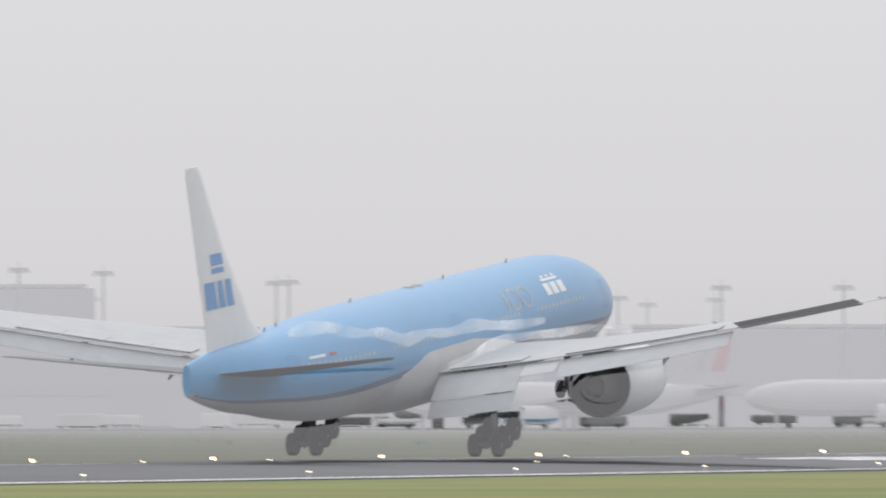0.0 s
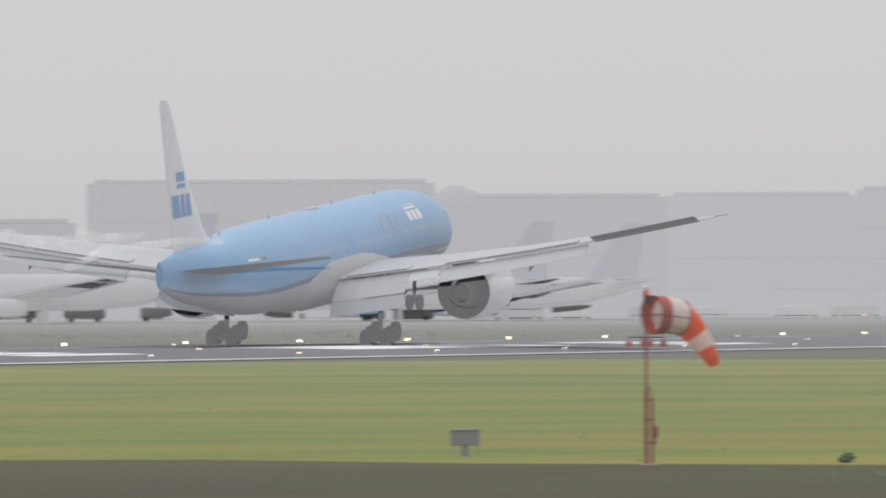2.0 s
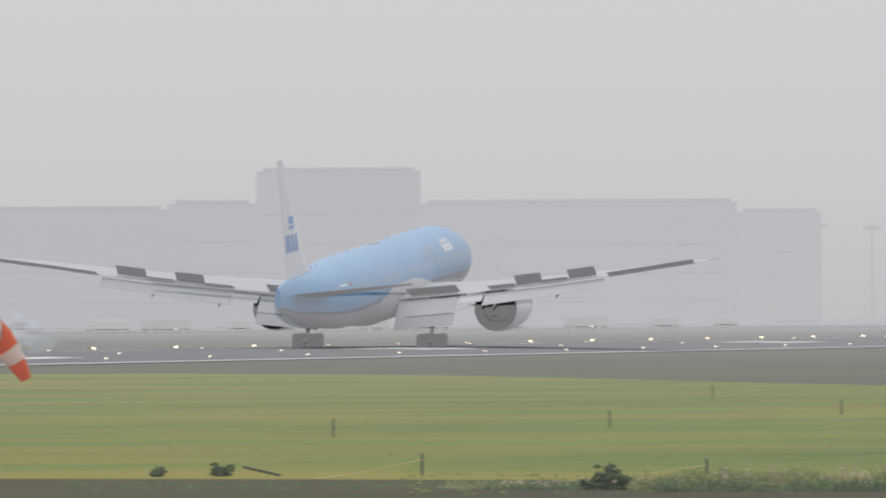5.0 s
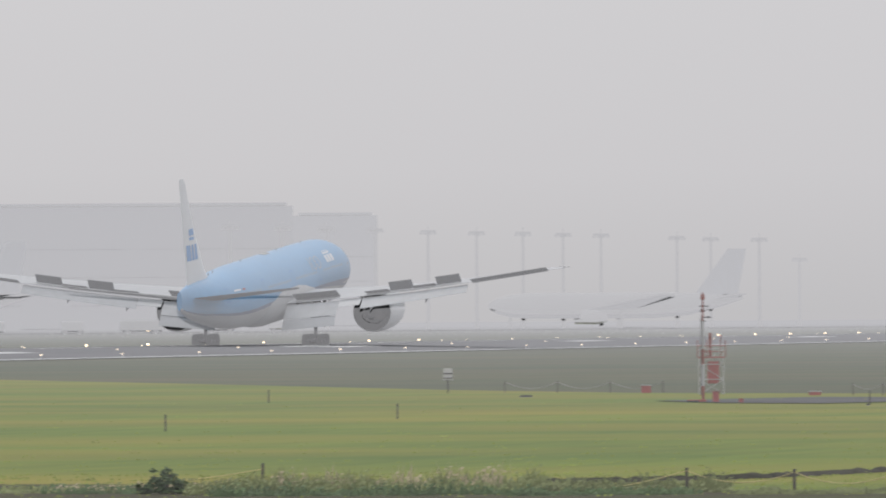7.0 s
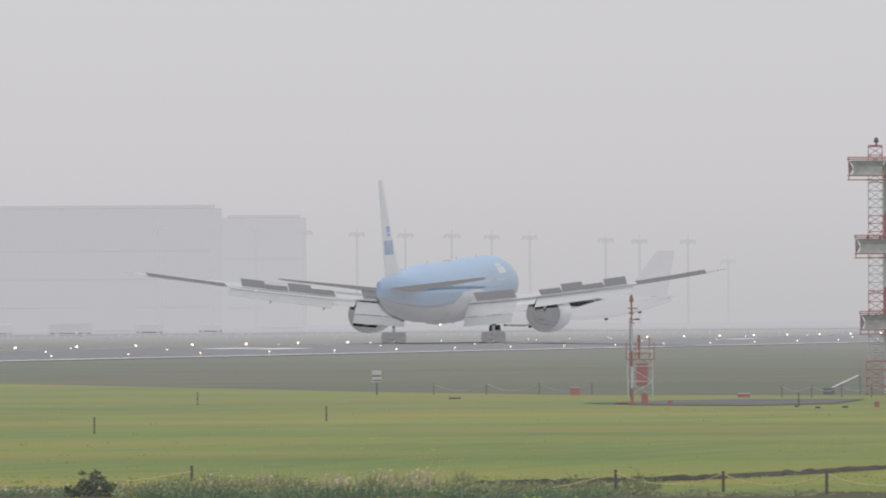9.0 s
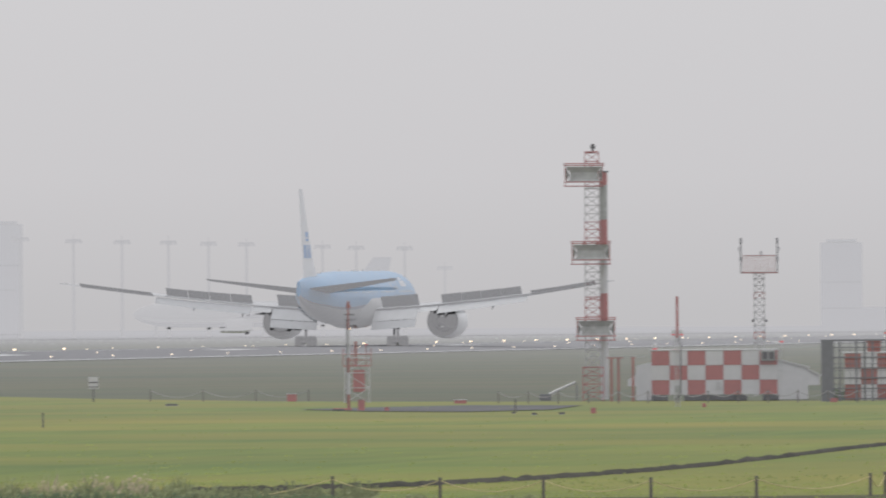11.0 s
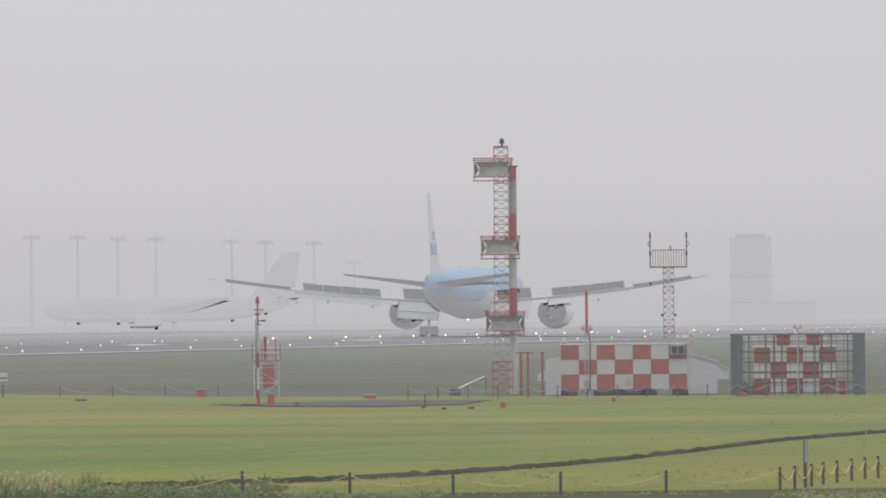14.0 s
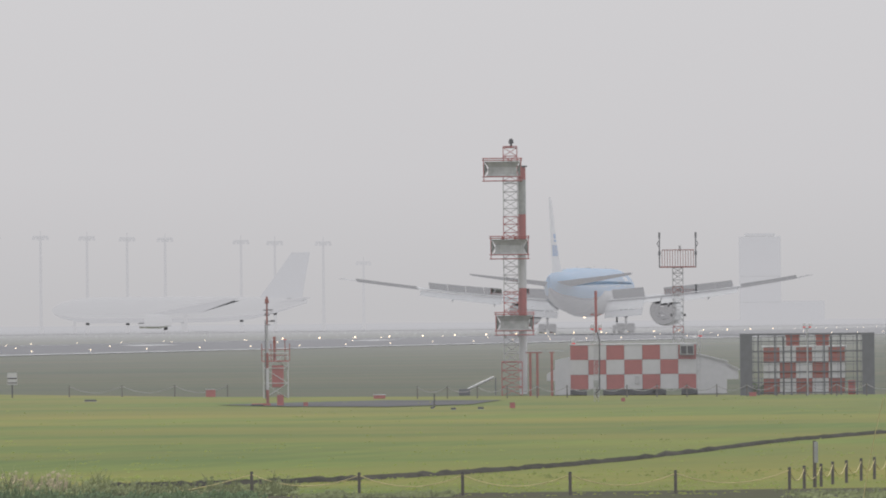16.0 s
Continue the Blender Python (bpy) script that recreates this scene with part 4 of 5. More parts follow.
def sock_ring(x, z, r, dip, k):
    a0 = radians(dip)
    out = []
    for i in range(28):
        a = 2 * math.pi * i / 28
        rr = r * (1 + 0.025 * math.sin(3 * a + k * 1.7) + 0.02 * math.sin(7 * a + k))
        u, v = rr * math.cos(a), rr * math.sin(a)
        yaw = 0.57 if dip < 15 else 0.35
        out.append((x + v * math.sin(a0) - u * yaw, -0.45 * (1 - x / 1.7) + u * 0.83 + 0.25, z + v * math.cos(a0)))
    return out


# mouth band is orange cloth, coloured dark red for its shaded outside
for k, m in enumerate((ORANGE_SHADED, CLOTH, ORANGE, ORANGE, CLOTH, ORANGE)):
    bm, (a, b) = bmesh.new(), AXIS[k:k + 2]
    lp = []
    for s in range(4):
        u = s / 3
        lp.append(sock_ring(*[p + (q - p) * u for p, q in zip(a, b)], k + u))
    rings(bm, lp, caps=False)
    part("sleeve_band", bm, m, sock, smooth=True)
# added inner layer: the mouth band's backlit orange, then the white
for k, m in ((0, ORANGE), (1, CLOTH)):
    bm, (a, b) = bmesh.new(), AXIS[k:k + 2]
    rings(bm, [sock_ring(*[p + (q - p) * u for p, q in zip((a[0], a[1], a[2] - 0.02, a[3]), (b[0], b[1], b[2] - 0.02, b[3]))], k + u) for u in (0, 0.5, 1)], caps=False)
    part("sleeve_inner_layer", bm, m, sock, "inner sleeve layer added in its lit colours", smooth=True)
bm = bmesh.new()
for k in (0, 2):
    loop = sock_ring(*[AXIS[k][0], AXIS[k][1], AXIS[k][2] + 0.01, AXIS[k][3]], k)
    for p, q in zip(loop, loop[1:] + loop[:1]):
        rod(bm, p, q, 0.012, n=5)
for i in (0, 5, 9, 14, 19, 23):
    rod(bm, sock_ring(*AXIS[0][:2], 0.41, 0, 0)[i], sock_ring(*AXIS[2][:2], 0.365, 12, 2)[i], 0.009, n=5)
l0 = sock_ring(*AXIS[0][:2], 0.40, 0, 0)
rod(bm, l0[0], l0[14], 0.012, n=5)
rod(bm, l0[7], l0[21], 0.012, n=5)
part("basket_frame", bm, RUST, sock, "thin dark red wire basket")

# low board near the windsock
board = thing("field_board", "small grey board on two legs in the grass", "sign", m=facing(16.56, 275))
part("board_panel", block(bmesh.new(), (0, 0, 0.44), (0.67, 0.05, 0.36), bevel=0.01), MAST, board)
part("board_frame", block(bmesh.new(), (0, -0.03, 0.63), (0.7, 0.07, 0.03)), PALE, board)
for x, w in ((-0.3, 0.02), (0.3, 0.02), (0.0, 0.16)):
    part("leg", block(bmesh.new(), (x, 0.03, 0.14), (w, 0.04, 0.28)), MAST, board)
sign = thing("distance_sign", "small white sign with a dark cross bar on a post", "sign", m=facing(11.27, 537))
part("sign_panel", block(bmesh.new(), (0, 0, 0.86), (0.42, 0.04, 0.52)), CHALK, sign)
part("sign_bar", block(bmesh.new(), (0, -0.03, 0.88), (0.40, 0.02, 0.05)), DARK, sign)
part("sign_bar", block(bmesh.new(), (0, -0.03, 0.68), (0.40, 0.02, 0.04)), DARK, sign)
part("sign_post", block(bmesh.new(), (0, 0.03, 0.4), (0.06, 0.05, 0.8)), DARK, sign)

# small red boxes, slabs and markers
for b, d, w, h in ((10.33, 530, 0.42, 0.34), (8.90, 452, 0.2, 0.2), (9.88, 470, 0.18, 0.16), (8.375, 480, 0.16, 0.14), (10.00, 473.5, 0.26, 0.42), (9.53, 510, 0.5, 0.16), (7.76, 503, 0.3, 0.16)):
    ob = thing("marker_box", "small red marker box on the grass", "box", "red marker boxes", facing(b, d))
    part("box_body", block(bmesh.new(), (0, 0, h / 2), (w, w * 0.8, h), bevel=0.02), RED, ob)
    part("box_lid", block(bmesh.new(), (0, 0, h + 0.012), (w * 1.08, w * 0.88, 0.025)), CHALK if w > 0.4 else RED, ob)
for b, d, w in ((9.05, 448, 0.22), (9.18, 446, 0.18), (10.9, 508, 0.5), (9.28, 452, 0.12)):
    ob = thing("cover_slab", "low dark cover slab in the grass", "slab", "cover slabs", facing(b, d))
    part("slab_body", block(bmesh.new(), (0, 0, 0.05), (w, w, 0.10), bevel=0.01), BLACK, ob)
    part("slab_rim", block(bmesh.new(), (0, 0, 0.015), (w * 1.15, w * 1.15, 0.03)), CONCRETE, ob)

arm = thing("barrier_arm", "pale raised arm on a small dark box in the grass", "barrier", m=facing(9.10, 528))
part("arm_box", block(bmesh.new(), (-0.25, 0, 0.14), (0.5, 0.35, 0.28), bevel=0.02), CHARCOAL, arm)
part("arm_pole", rod(bmesh.new(), (-0.1, 0, 0.26), (1.05, 0.1, 0.78), 0.05, n=8), PALE, arm, "pale steel pole")
part("arm_rest", rod(bmesh.new(), (1.12, 0.1, 0), (1.12, 0.1, 0.75), 0.03, n=6), CHARCOAL, arm)

# service pad and drain
sheet("service_pad", [polar(b, d)[:2] for b, d in ((9.98, 468), (9.5, 462), (9.1, 470), (8.95, 492), (9.5, 497), (9.98, 488), (10.3, 480))], 0.035, TARMAC, "dark service pavement in the grass", "pavement")
DRAIN = [(7.0, 352), (7.25, 341), (7.6, 327), (8.0, 304), (8.35, 288), (8.65, 278), (9.1, 267), (9.5, 260), (9.83, 256), (10.3, 252), (10.9, 250)]
bm, rng, rims = bmesh.new(), random.Random(31), ([], [], [], [])
for (b0, d0), (b1, d1) in zip(DRAIN, DRAIN[1:]):
    for k in range(14):
        b, d = b0 + (b1 - b0) * k / 14, d0 + (d1 - d0) * k / 14
        wide = 1.8 + 1.3 * noise.noise(Vector((b * 9, 0, 0))) + rng.uniform(-0.35, 0.35)
        near = d + 0.9 * noise.noise(Vector((b * 14, 5, 0))) + rng.uniform(-0.25, 0.25)
        tall = 0.075 + 0.05 * noise.noise(Vector((b * 20, 9, 0)))
        for rim, away, z in zip(rims, (near, near + 0.5, near + wide, near + wide + 0.8), (0.02, tall, tall + 0.03, 0.0)):
            rim.append(bm.verts.new(polar(b, away, z)))
for p, q in zip(rims, rims[1:]):
    for i in range(len(p) - 1):
        bm.faces.new((p[i], p[i + 1], q[i + 1], q[i]))
tagged(part("drain_kerb", bm, MUD), "low dark drain channel across the mown grass", "drain", kind="structure")


# ---- fences ----
def fence_post(h, r, label="dark timber fence post", category="post", group="chain fence posts"):
    ob = thing("fence_post", label, category, group)
    part("post_shaft", rod(bmesh.new(), (0, 0, -0.05), (0, 0, h), r, r * 0.94, 8), WOOD, ob)
    part("post_cap", rod(bmesh.new(), (0, 0, h), (0, 0, h + 0.02), r * 1.1, r * 0.8, 8), BLACK, ob)
    return ob


def rope(a, b, sag, r, mat, label):
    bm, pts = bmesh.new(), []
    for i in range(9):
        u = i / 8
        p = Vector(a).lerp(Vector(b), u)
        p.z -= sag * 4 * u * (1 - u)
        pts.append(p)
    for p, q in zip(pts, pts[1:]):
        rod(bm, p, q, r, n=5)
    return tagged(part("fence_rope", bm, mat), label, "rope", "fence ropes")


near_posts = [(9.63, 236, 0.46), (9.14, 235, 0.46), (8.63, 234, 0.46), (8.13, 235, 0.46), (7.59, 238, 0.42), (7.52, 240, 0.42), (7.44, 243, 0.42), (7.385, 246, 0.42), (7.32, 248, 0.43), (7.25, 251, 0.43), (7.187, 253, 0.44), (7.125, 255, 0.45), (7.066, 258, 0.45), (7.0, 261, 0.45)]
model = fence_post(0.46, 0.032)
model.matrix_basis = facing(10.14, 239)
last = polar(10.14, 239, 0.42)
rope(polar(10.6, 238, 0.06), last, 0.05, 0.010, ROPE, "yellowed rope running down from the last post")
for b, d, h in near_posts:
    copy_thing(model, facing(b, d))
    here = polar(b, d, 0.42)
    gap = (Vector(here) - Vector(last)).length
    rope(last, here, 0.14 if gap < 1.6 else 0.22, 0.010, ROPE, "yellowed rope sagging between fence posts")
    last = here
tall = thing("tall_post", "tall weathered timber post with a small plate", "post", m=facing(7.47, 242))
part("post_shaft", rod(bmesh.new(), (0, 0, -0.05), (0, 0, 0.95), 0.038, 0.035, 8), WOOD, tall)
part("post_plate", block(bmesh.new(), (0.03, -0.04, 0.72), (0.08, 0.02, 0.42)), MESHY, tall)
far_model = fence_post(0.52, 0.024, "slim post of the far chain fence", "post", "far fence posts")
far_model.matrix_basis = facing(9.35, 507)
last = polar(9.35, 507, 0.5)
for k in range(1, 19):
    b = 9.35 - 0.142 * k
    copy_thing(far_model, facing(b, 506 - 0.4 * k))
    here = polar(b, 506 - 0.4 * k, 0.5)
    rope(last, here, 0.22, 0.014, CONCRETE, "pale chain sagging between far posts")
    last = here
last = None
for b in (11.0, 10.75, 10.5, 10.25):
    copy_thing(far_model, facing(b, 545 - (12 - b) * 8))
    here = polar(b, 545 - (12 - b) * 8, 0.5)
    if last:
        rope(last, here, 0.3, 0.012, CONCRETE, "pale chain sagging between far posts")
    last = here
stake = thing("marker_stake", "dark banded marker stake in the mown grass", "stake", "marker stakes", facing(13.92, 344))
for k in range(5):
    part("stake_band", rod(bmesh.new(), (0, 0, -0.03 + 0.11 * k), (0, 0, 0.085 + 0.11 * k), 0.026, n=8), WOOD if k % 2 else BLACK, stake)
for b, d in ((12.61, 368), (12.12, 485), (11.51, 407), (9.27, 458)):
    copy_thing(stake, facing(b, d))
for b, d in ((13.50, 262), (12.15, 250)):
    copy_thing(model, facing(b, d))
rope(polar(14.0, 256, 0.04), polar(13.5, 262, 0.36), 0.04, 0.010, ROPE, "yellowed rope lying from a post to the ground")
rope(polar(12.9, 248, 0.05), polar(12.15, 250, 0.36), 0.06, 0.010, ROPE, "yellowed rope lying from a post to the ground")
bm = bmesh.new()
rod(bm, polar(14.35, 262, 0.22), polar(14.17, 262, 0.03), 0.03)
tagged(part("fallen_post", bm, WOOD), "leaning broken timber post", "post")


# ---- foreground growth ----
def leaf_clump(bm, c, size, count, rng, flat=0.7):
    for _ in range(count):
        d = Vector((rng.gauss(0, 1), rng.gauss(0, 1), abs(rng.gauss(0, flat))))
        d.normalize()
        p = Vector(c) + d * size * rng.uniform(0.35, 1.0) * Vector((1, 1, 1)).length / 1.73
        a, s = rng.uniform(0, 6.28), rng.uniform(0.03, 0.065)
        u = Vector((math.cos(a), math.sin(a), rng.uniform(-0.5, 0.5))) * s
        v = Vector((-math.sin(a) * 0.5, math.cos(a) * 0.5, rng.uniform(0.3, 0.9))) * s
        vs = [bm.verts.new(p + q) for q in (-u, v * 0.6, u, -v * 0.6)]
        bm.faces.new(vs)


def shrub(b, d, w, h, seed, label, dense=26):
    rng = random.Random(seed)
    ob = thing("shrub", label, "shrub", m=facing(b, d))
    bm = bmesh.new()
    for _ in range(9):
        a = rng.uniform(-1, 1)
        rod(bm, (a * 0.1 * w, rng.uniform(-0.05, 0.05), 0), (a * w * 0.45, rng.uniform(-0.2, 0.2), h * rng.uniform(0.6, 0.95)), 0.012, 0.004, 5)
    part("stems", bm, WOOD, ob)
    bm = bmesh.new()
    for _ in range(int(dense * w)):
        x = rng.uniform(-0.5, 0.5) * w
        top = h * (1 - (2 * x / w) ** 2 * 0.6) * rng.uniform(0.45, 1.12)
        for k in range(3):
            leaf_clump(bm, (x + rng.gauss(0, 0.05), rng.uniform(-0.25, 0.25), top * (k + 0.6) / 3), 0.085, 22, rng)
    part("foliage", bm, SHRUB, ob)


shrub(12.62, 238, 0.85, 0.52, 3, "dark green leafy shrub at the field's edge")
shrub(14.45, 262, 0.5, 0.36, 5, "thin open green shrub in dry growth", 11)
shrub(14.75, 262, 0.18, 0.2, 6, "small green shrub tuft")
shrub(7.72, 512, 1.3, 0.5, 8, "low dark bush beside the shelter")


def growth(name, label, places, mat, seed, blades):
    """Blades and leaves joined into one stand; places give bearing range, distance range and height."""
    rng = random.Random(seed)
    verts, faces = [], []
    for b0, b1, d0, d1, h0, h1, n in places:
        for _ in range(n):
            b, d = rng.uniform(b0, b1), rng.uniform(d0, d1)
            x, y, _z = polar(b, d)
            h = rng.uniform(h0, h1) * (0.45 + 0.55 * rng.random()) * (0.85 + 0.75 * noise.noise(Vector((b * 11, seed, d * 0.3))))
            for _k in range(blades):
                px, py = x + rng.gauss(0, 0.09), y + rng.gauss(0, 0.09)
                lx, w = rng.gauss(0, 0.10) * h * 2, rng.uniform(0.006, 0.018)
                a = rng.uniform(0, 3.14)
                wx, wy = w * math.cos(a), w * math.sin(a) * 0.3
                k = len(verts)
                hh = h * rng.uniform(0.5, 1)
                verts.extend([(px - wx, py - wy, 0), (px + wx, py + wy, 0), (px + wx * 0.8 + lx * 0.4, py + wy, hh * 0.6), (px - wx * 0.8 + lx * 0.4, py - wy, hh * 0.6), (px + lx, py, hh)])
                faces.extend([(k, k + 1, k + 2, k + 3), (k + 3, k + 2, k + 4)])
                if rng.random() < 0.5:
                    k, s = len(verts), rng.uniform(0.02, 0.05)
                    qx, qz, t = px + lx * 0.5 + rng.gauss(0, 0.03), hh * rng.uniform(0.3, 0.95), rng.uniform(0, 3)
                    verts.extend([(qx - s, py, qz), (qx, py + s * 0.5, qz + s * math.sin(t)), (qx + s, py, qz + s * 0.4), (qx, py - s * 0.5, qz - s * 0.5)])
                    faces.append((k, k + 1, k + 2, k + 3))
    me = bpy.data.meshes.new(name)
    me.from_pydata(verts, [], faces)
    me.materials.append(mat)
    return tagged(new(name, me), label, "weeds", kind="stuff")


growth("weeds", "tangled green weeds along the field's edge", ((12.5, 10.6, 236, 242, 0.25, 0.5, 900), (12.4, 11.6, 236, 241, 0.35, 0.62, 420), (11.3, 9.95, 236, 242, 0.22, 0.5, 650), (9.9, 9.2, 233, 236, 0.10, 0.22, 300), (13.4, 12.8, 240, 246, 0.12, 0.25, 120), (7.6, 6.9, 226, 234, 0.10, 0.2, 200)), WEED, 11, 7)
growth("dark_weeds", "dark leafy weeds along the field's edge", ((12.4, 11.0, 234, 238, 0.2, 0.4, 420), (11.0, 10.1, 233, 237, 0.15, 0.3, 300), (15.2, 12.9, 240, 252, 0.06, 0.14, 260), (13.2, 12.7, 238, 244, 0.15, 0.3, 80)), SHRUB, 12, 7)
growth("dry_plumes", "pale dry grass plumes among the weeds", ((12.1, 11.0, 237, 242, 0.55, 0.85, 150), (13.1, 11.2, 240, 246, 0.15, 0.35, 160),), PLUME, 13, 4)
growth("lawn_tufts", "short tufts of mown grass", ((13.6, 6.8, 232, 270, 0.03, 0.07, 1500), (20, 6.8, 265, 340, 0.03, 0.07, 900), (20, 6.8, 340, 500, 0.03, 0.08, 500)), TUFT, 14, 5)
bm = bmesh.new()
for k in range(12):
    u0, u1 = k / 12, (k + 1) / 12
    rod(bm, (0.34 * u0 ** 2.2, 0, 2.75 * u0 - 0.05), (0.34 * u1 ** 2.2, 0, 2.75 * u1 - 0.05), 0.008 - 0.005 * u0, n=5)
reed = tagged(part("reed", bm, ROPE), "single tall dry reed bending over", "reed")
reed.matrix_basis = facing(7.30, 120)


# ---- apron, terminal and parked aircraft in the mist ----
sheet("apron", [polar(b, d)[:2] for b, d in ((27, 2000), (21, 2050), (18, 2120), (15, 2250), (12, 2450), (9, 2700), (6, 3000), (2, 3300), (2, 4600), (27, 4600))], 0.03, APRON, "wet grey apron concrete", "apron")
HALLS = ((23.6, 22.52, 2300, 0, 26.5), (23.6, 21.7, 2240, 0, 18.0), (21.7, 20.1, 2260, 0, 16.5), (20.1, 18.4, 2280, 0, 18.5), (18.35, 16.7, 2500, 0, 28.0), (16.7, 15.6, 2520, 0, 25.0), (15.6, 14.7, 2750, 0, 27.2), (14.7, 14.28, 2800, 0, 28.9), (14.28, 13.5, 2900, 0, 37.5), (13.5, 12.0, 3000, 0, 30.5), (12.0, 11.6, 3450, 0, 31.7), (7.82, 7.62, 3250, 0, 23.6))
for b0, b1, d, z0, top in HALLS:
    w, bm_ = 2 * d * math.tan(radians((b0 - b1) / 2)), (b0 + b1) / 2
    hall = thing("terminal_hall", "long grey terminal building fading into mist", "building", "terminal buildings", facing(bm_, d))
    part("hall_wall", block(bmesh.new(), (0, 20, top / 2), (w, 40, top)), BUILD, hall)
    part("hall_roof", block(bmesh.new(), (0, 20.5, top + 0.46), (w - 3.0, 37, 0.8), bevel=0.15), BUILD, hall)
    for k in range(1, max(2, int(top / 7))):
        part("window_band", block(bmesh.new(), (0, 0.24, k * 7.0), (w * 0.94, 0.5, 2.2)), BUILD_DARK, hall)
    for k in range(max(1, int(w / 34))):
        part("wall_bay", block(bmesh.new(), (-w / 2 + 17 + 34 * k, 0.43, 3.2), (12, 0.9, 6.0)), BUILD_DARK, hall)
for b, d, r, z in ((16.6, 2450, 5.0, 22), (16.55, 2600, 6.5, 21)):
    dome = thing("radar_dome", "round grey radar dome on a hall", "dome", m=facing(b, d))
    bm = bmesh.new()
    lathe(bm, [(z - r * 0.8, 0.02), (z - r * 0.8, r * 0.97)] + [(z + r * math.sin(a), max(0.02, r * math.cos(a))) for a in [math.pi * k / 16 for k in range(9)]], 20, "Z")
    part("dome_shell", bm, BUILD, dome, smooth=True)
    part("dome_tower", rod(bmesh.new(), (0, 0, 0), (0, 0, z - r * 0.79), r, n=20), BUILD, dome)


def light_mast(h):
    ob = thing("flood_mast", "tall apron floodlight mast with a cross head", "light mast", "apron floodlight masts")
    part("pole", rod(bmesh.new(), (0, 0, 0), (0, 0, h), 0.42, 0.26, 8), MAST, ob)
    part("head_ring", block(bmesh.new(), (0, 0, h + 0.1), (3.6, 1.6, 0.5), bevel=0.08), MAST, ob)
    for x in (-1.6, -0.6, 0.6, 1.6):
        part("flood_lamp", block(bmesh.new(), (x, -0.8, h - 0.35), (0.7, 0.5, 0.5), (25, 0, 0), 0.05), MAST, ob)
    part("finial", rod(bmesh.new(), (0, 0, h), (0, 0, h + 1.4), 0.09), MAST, ob)
    return ob


for b, d, h in ((22.88, 2250, 29.5), (22.48, 2260, 29), (22.53, 2900, 30), (21.66, 2250, 27), (21.60, 2280, 27.5), (20.04, 2350, 25), (19.90, 2500, 25), (19.55, 2250, 26), (19.58, 2500, 26), (18.97, 2250, 26), (18.27, 2400, 27.5), (17.73, 2400, 27), (17.33, 2400, 27), (17.22, 2450, 27), (16.74, 2380, 25), (11.84, 2800, 23.3), (11.61, 2800, 23), (11.36, 2800, 22.5), (11.13, 2800, 22.2), (10.91, 2800, 22), (10.72, 2800, 21.7), (10.54, 2800, 21.5), (10.18, 2800, 20.8), (10.02, 2800, 20.5), (9.79, 2800, 20.3), (9.60, 3000, 16.5), (12.3, 2750, 23.5), (12.05, 2780, 23.5)):
    light_mast(h).matrix_basis = facing(b, d)


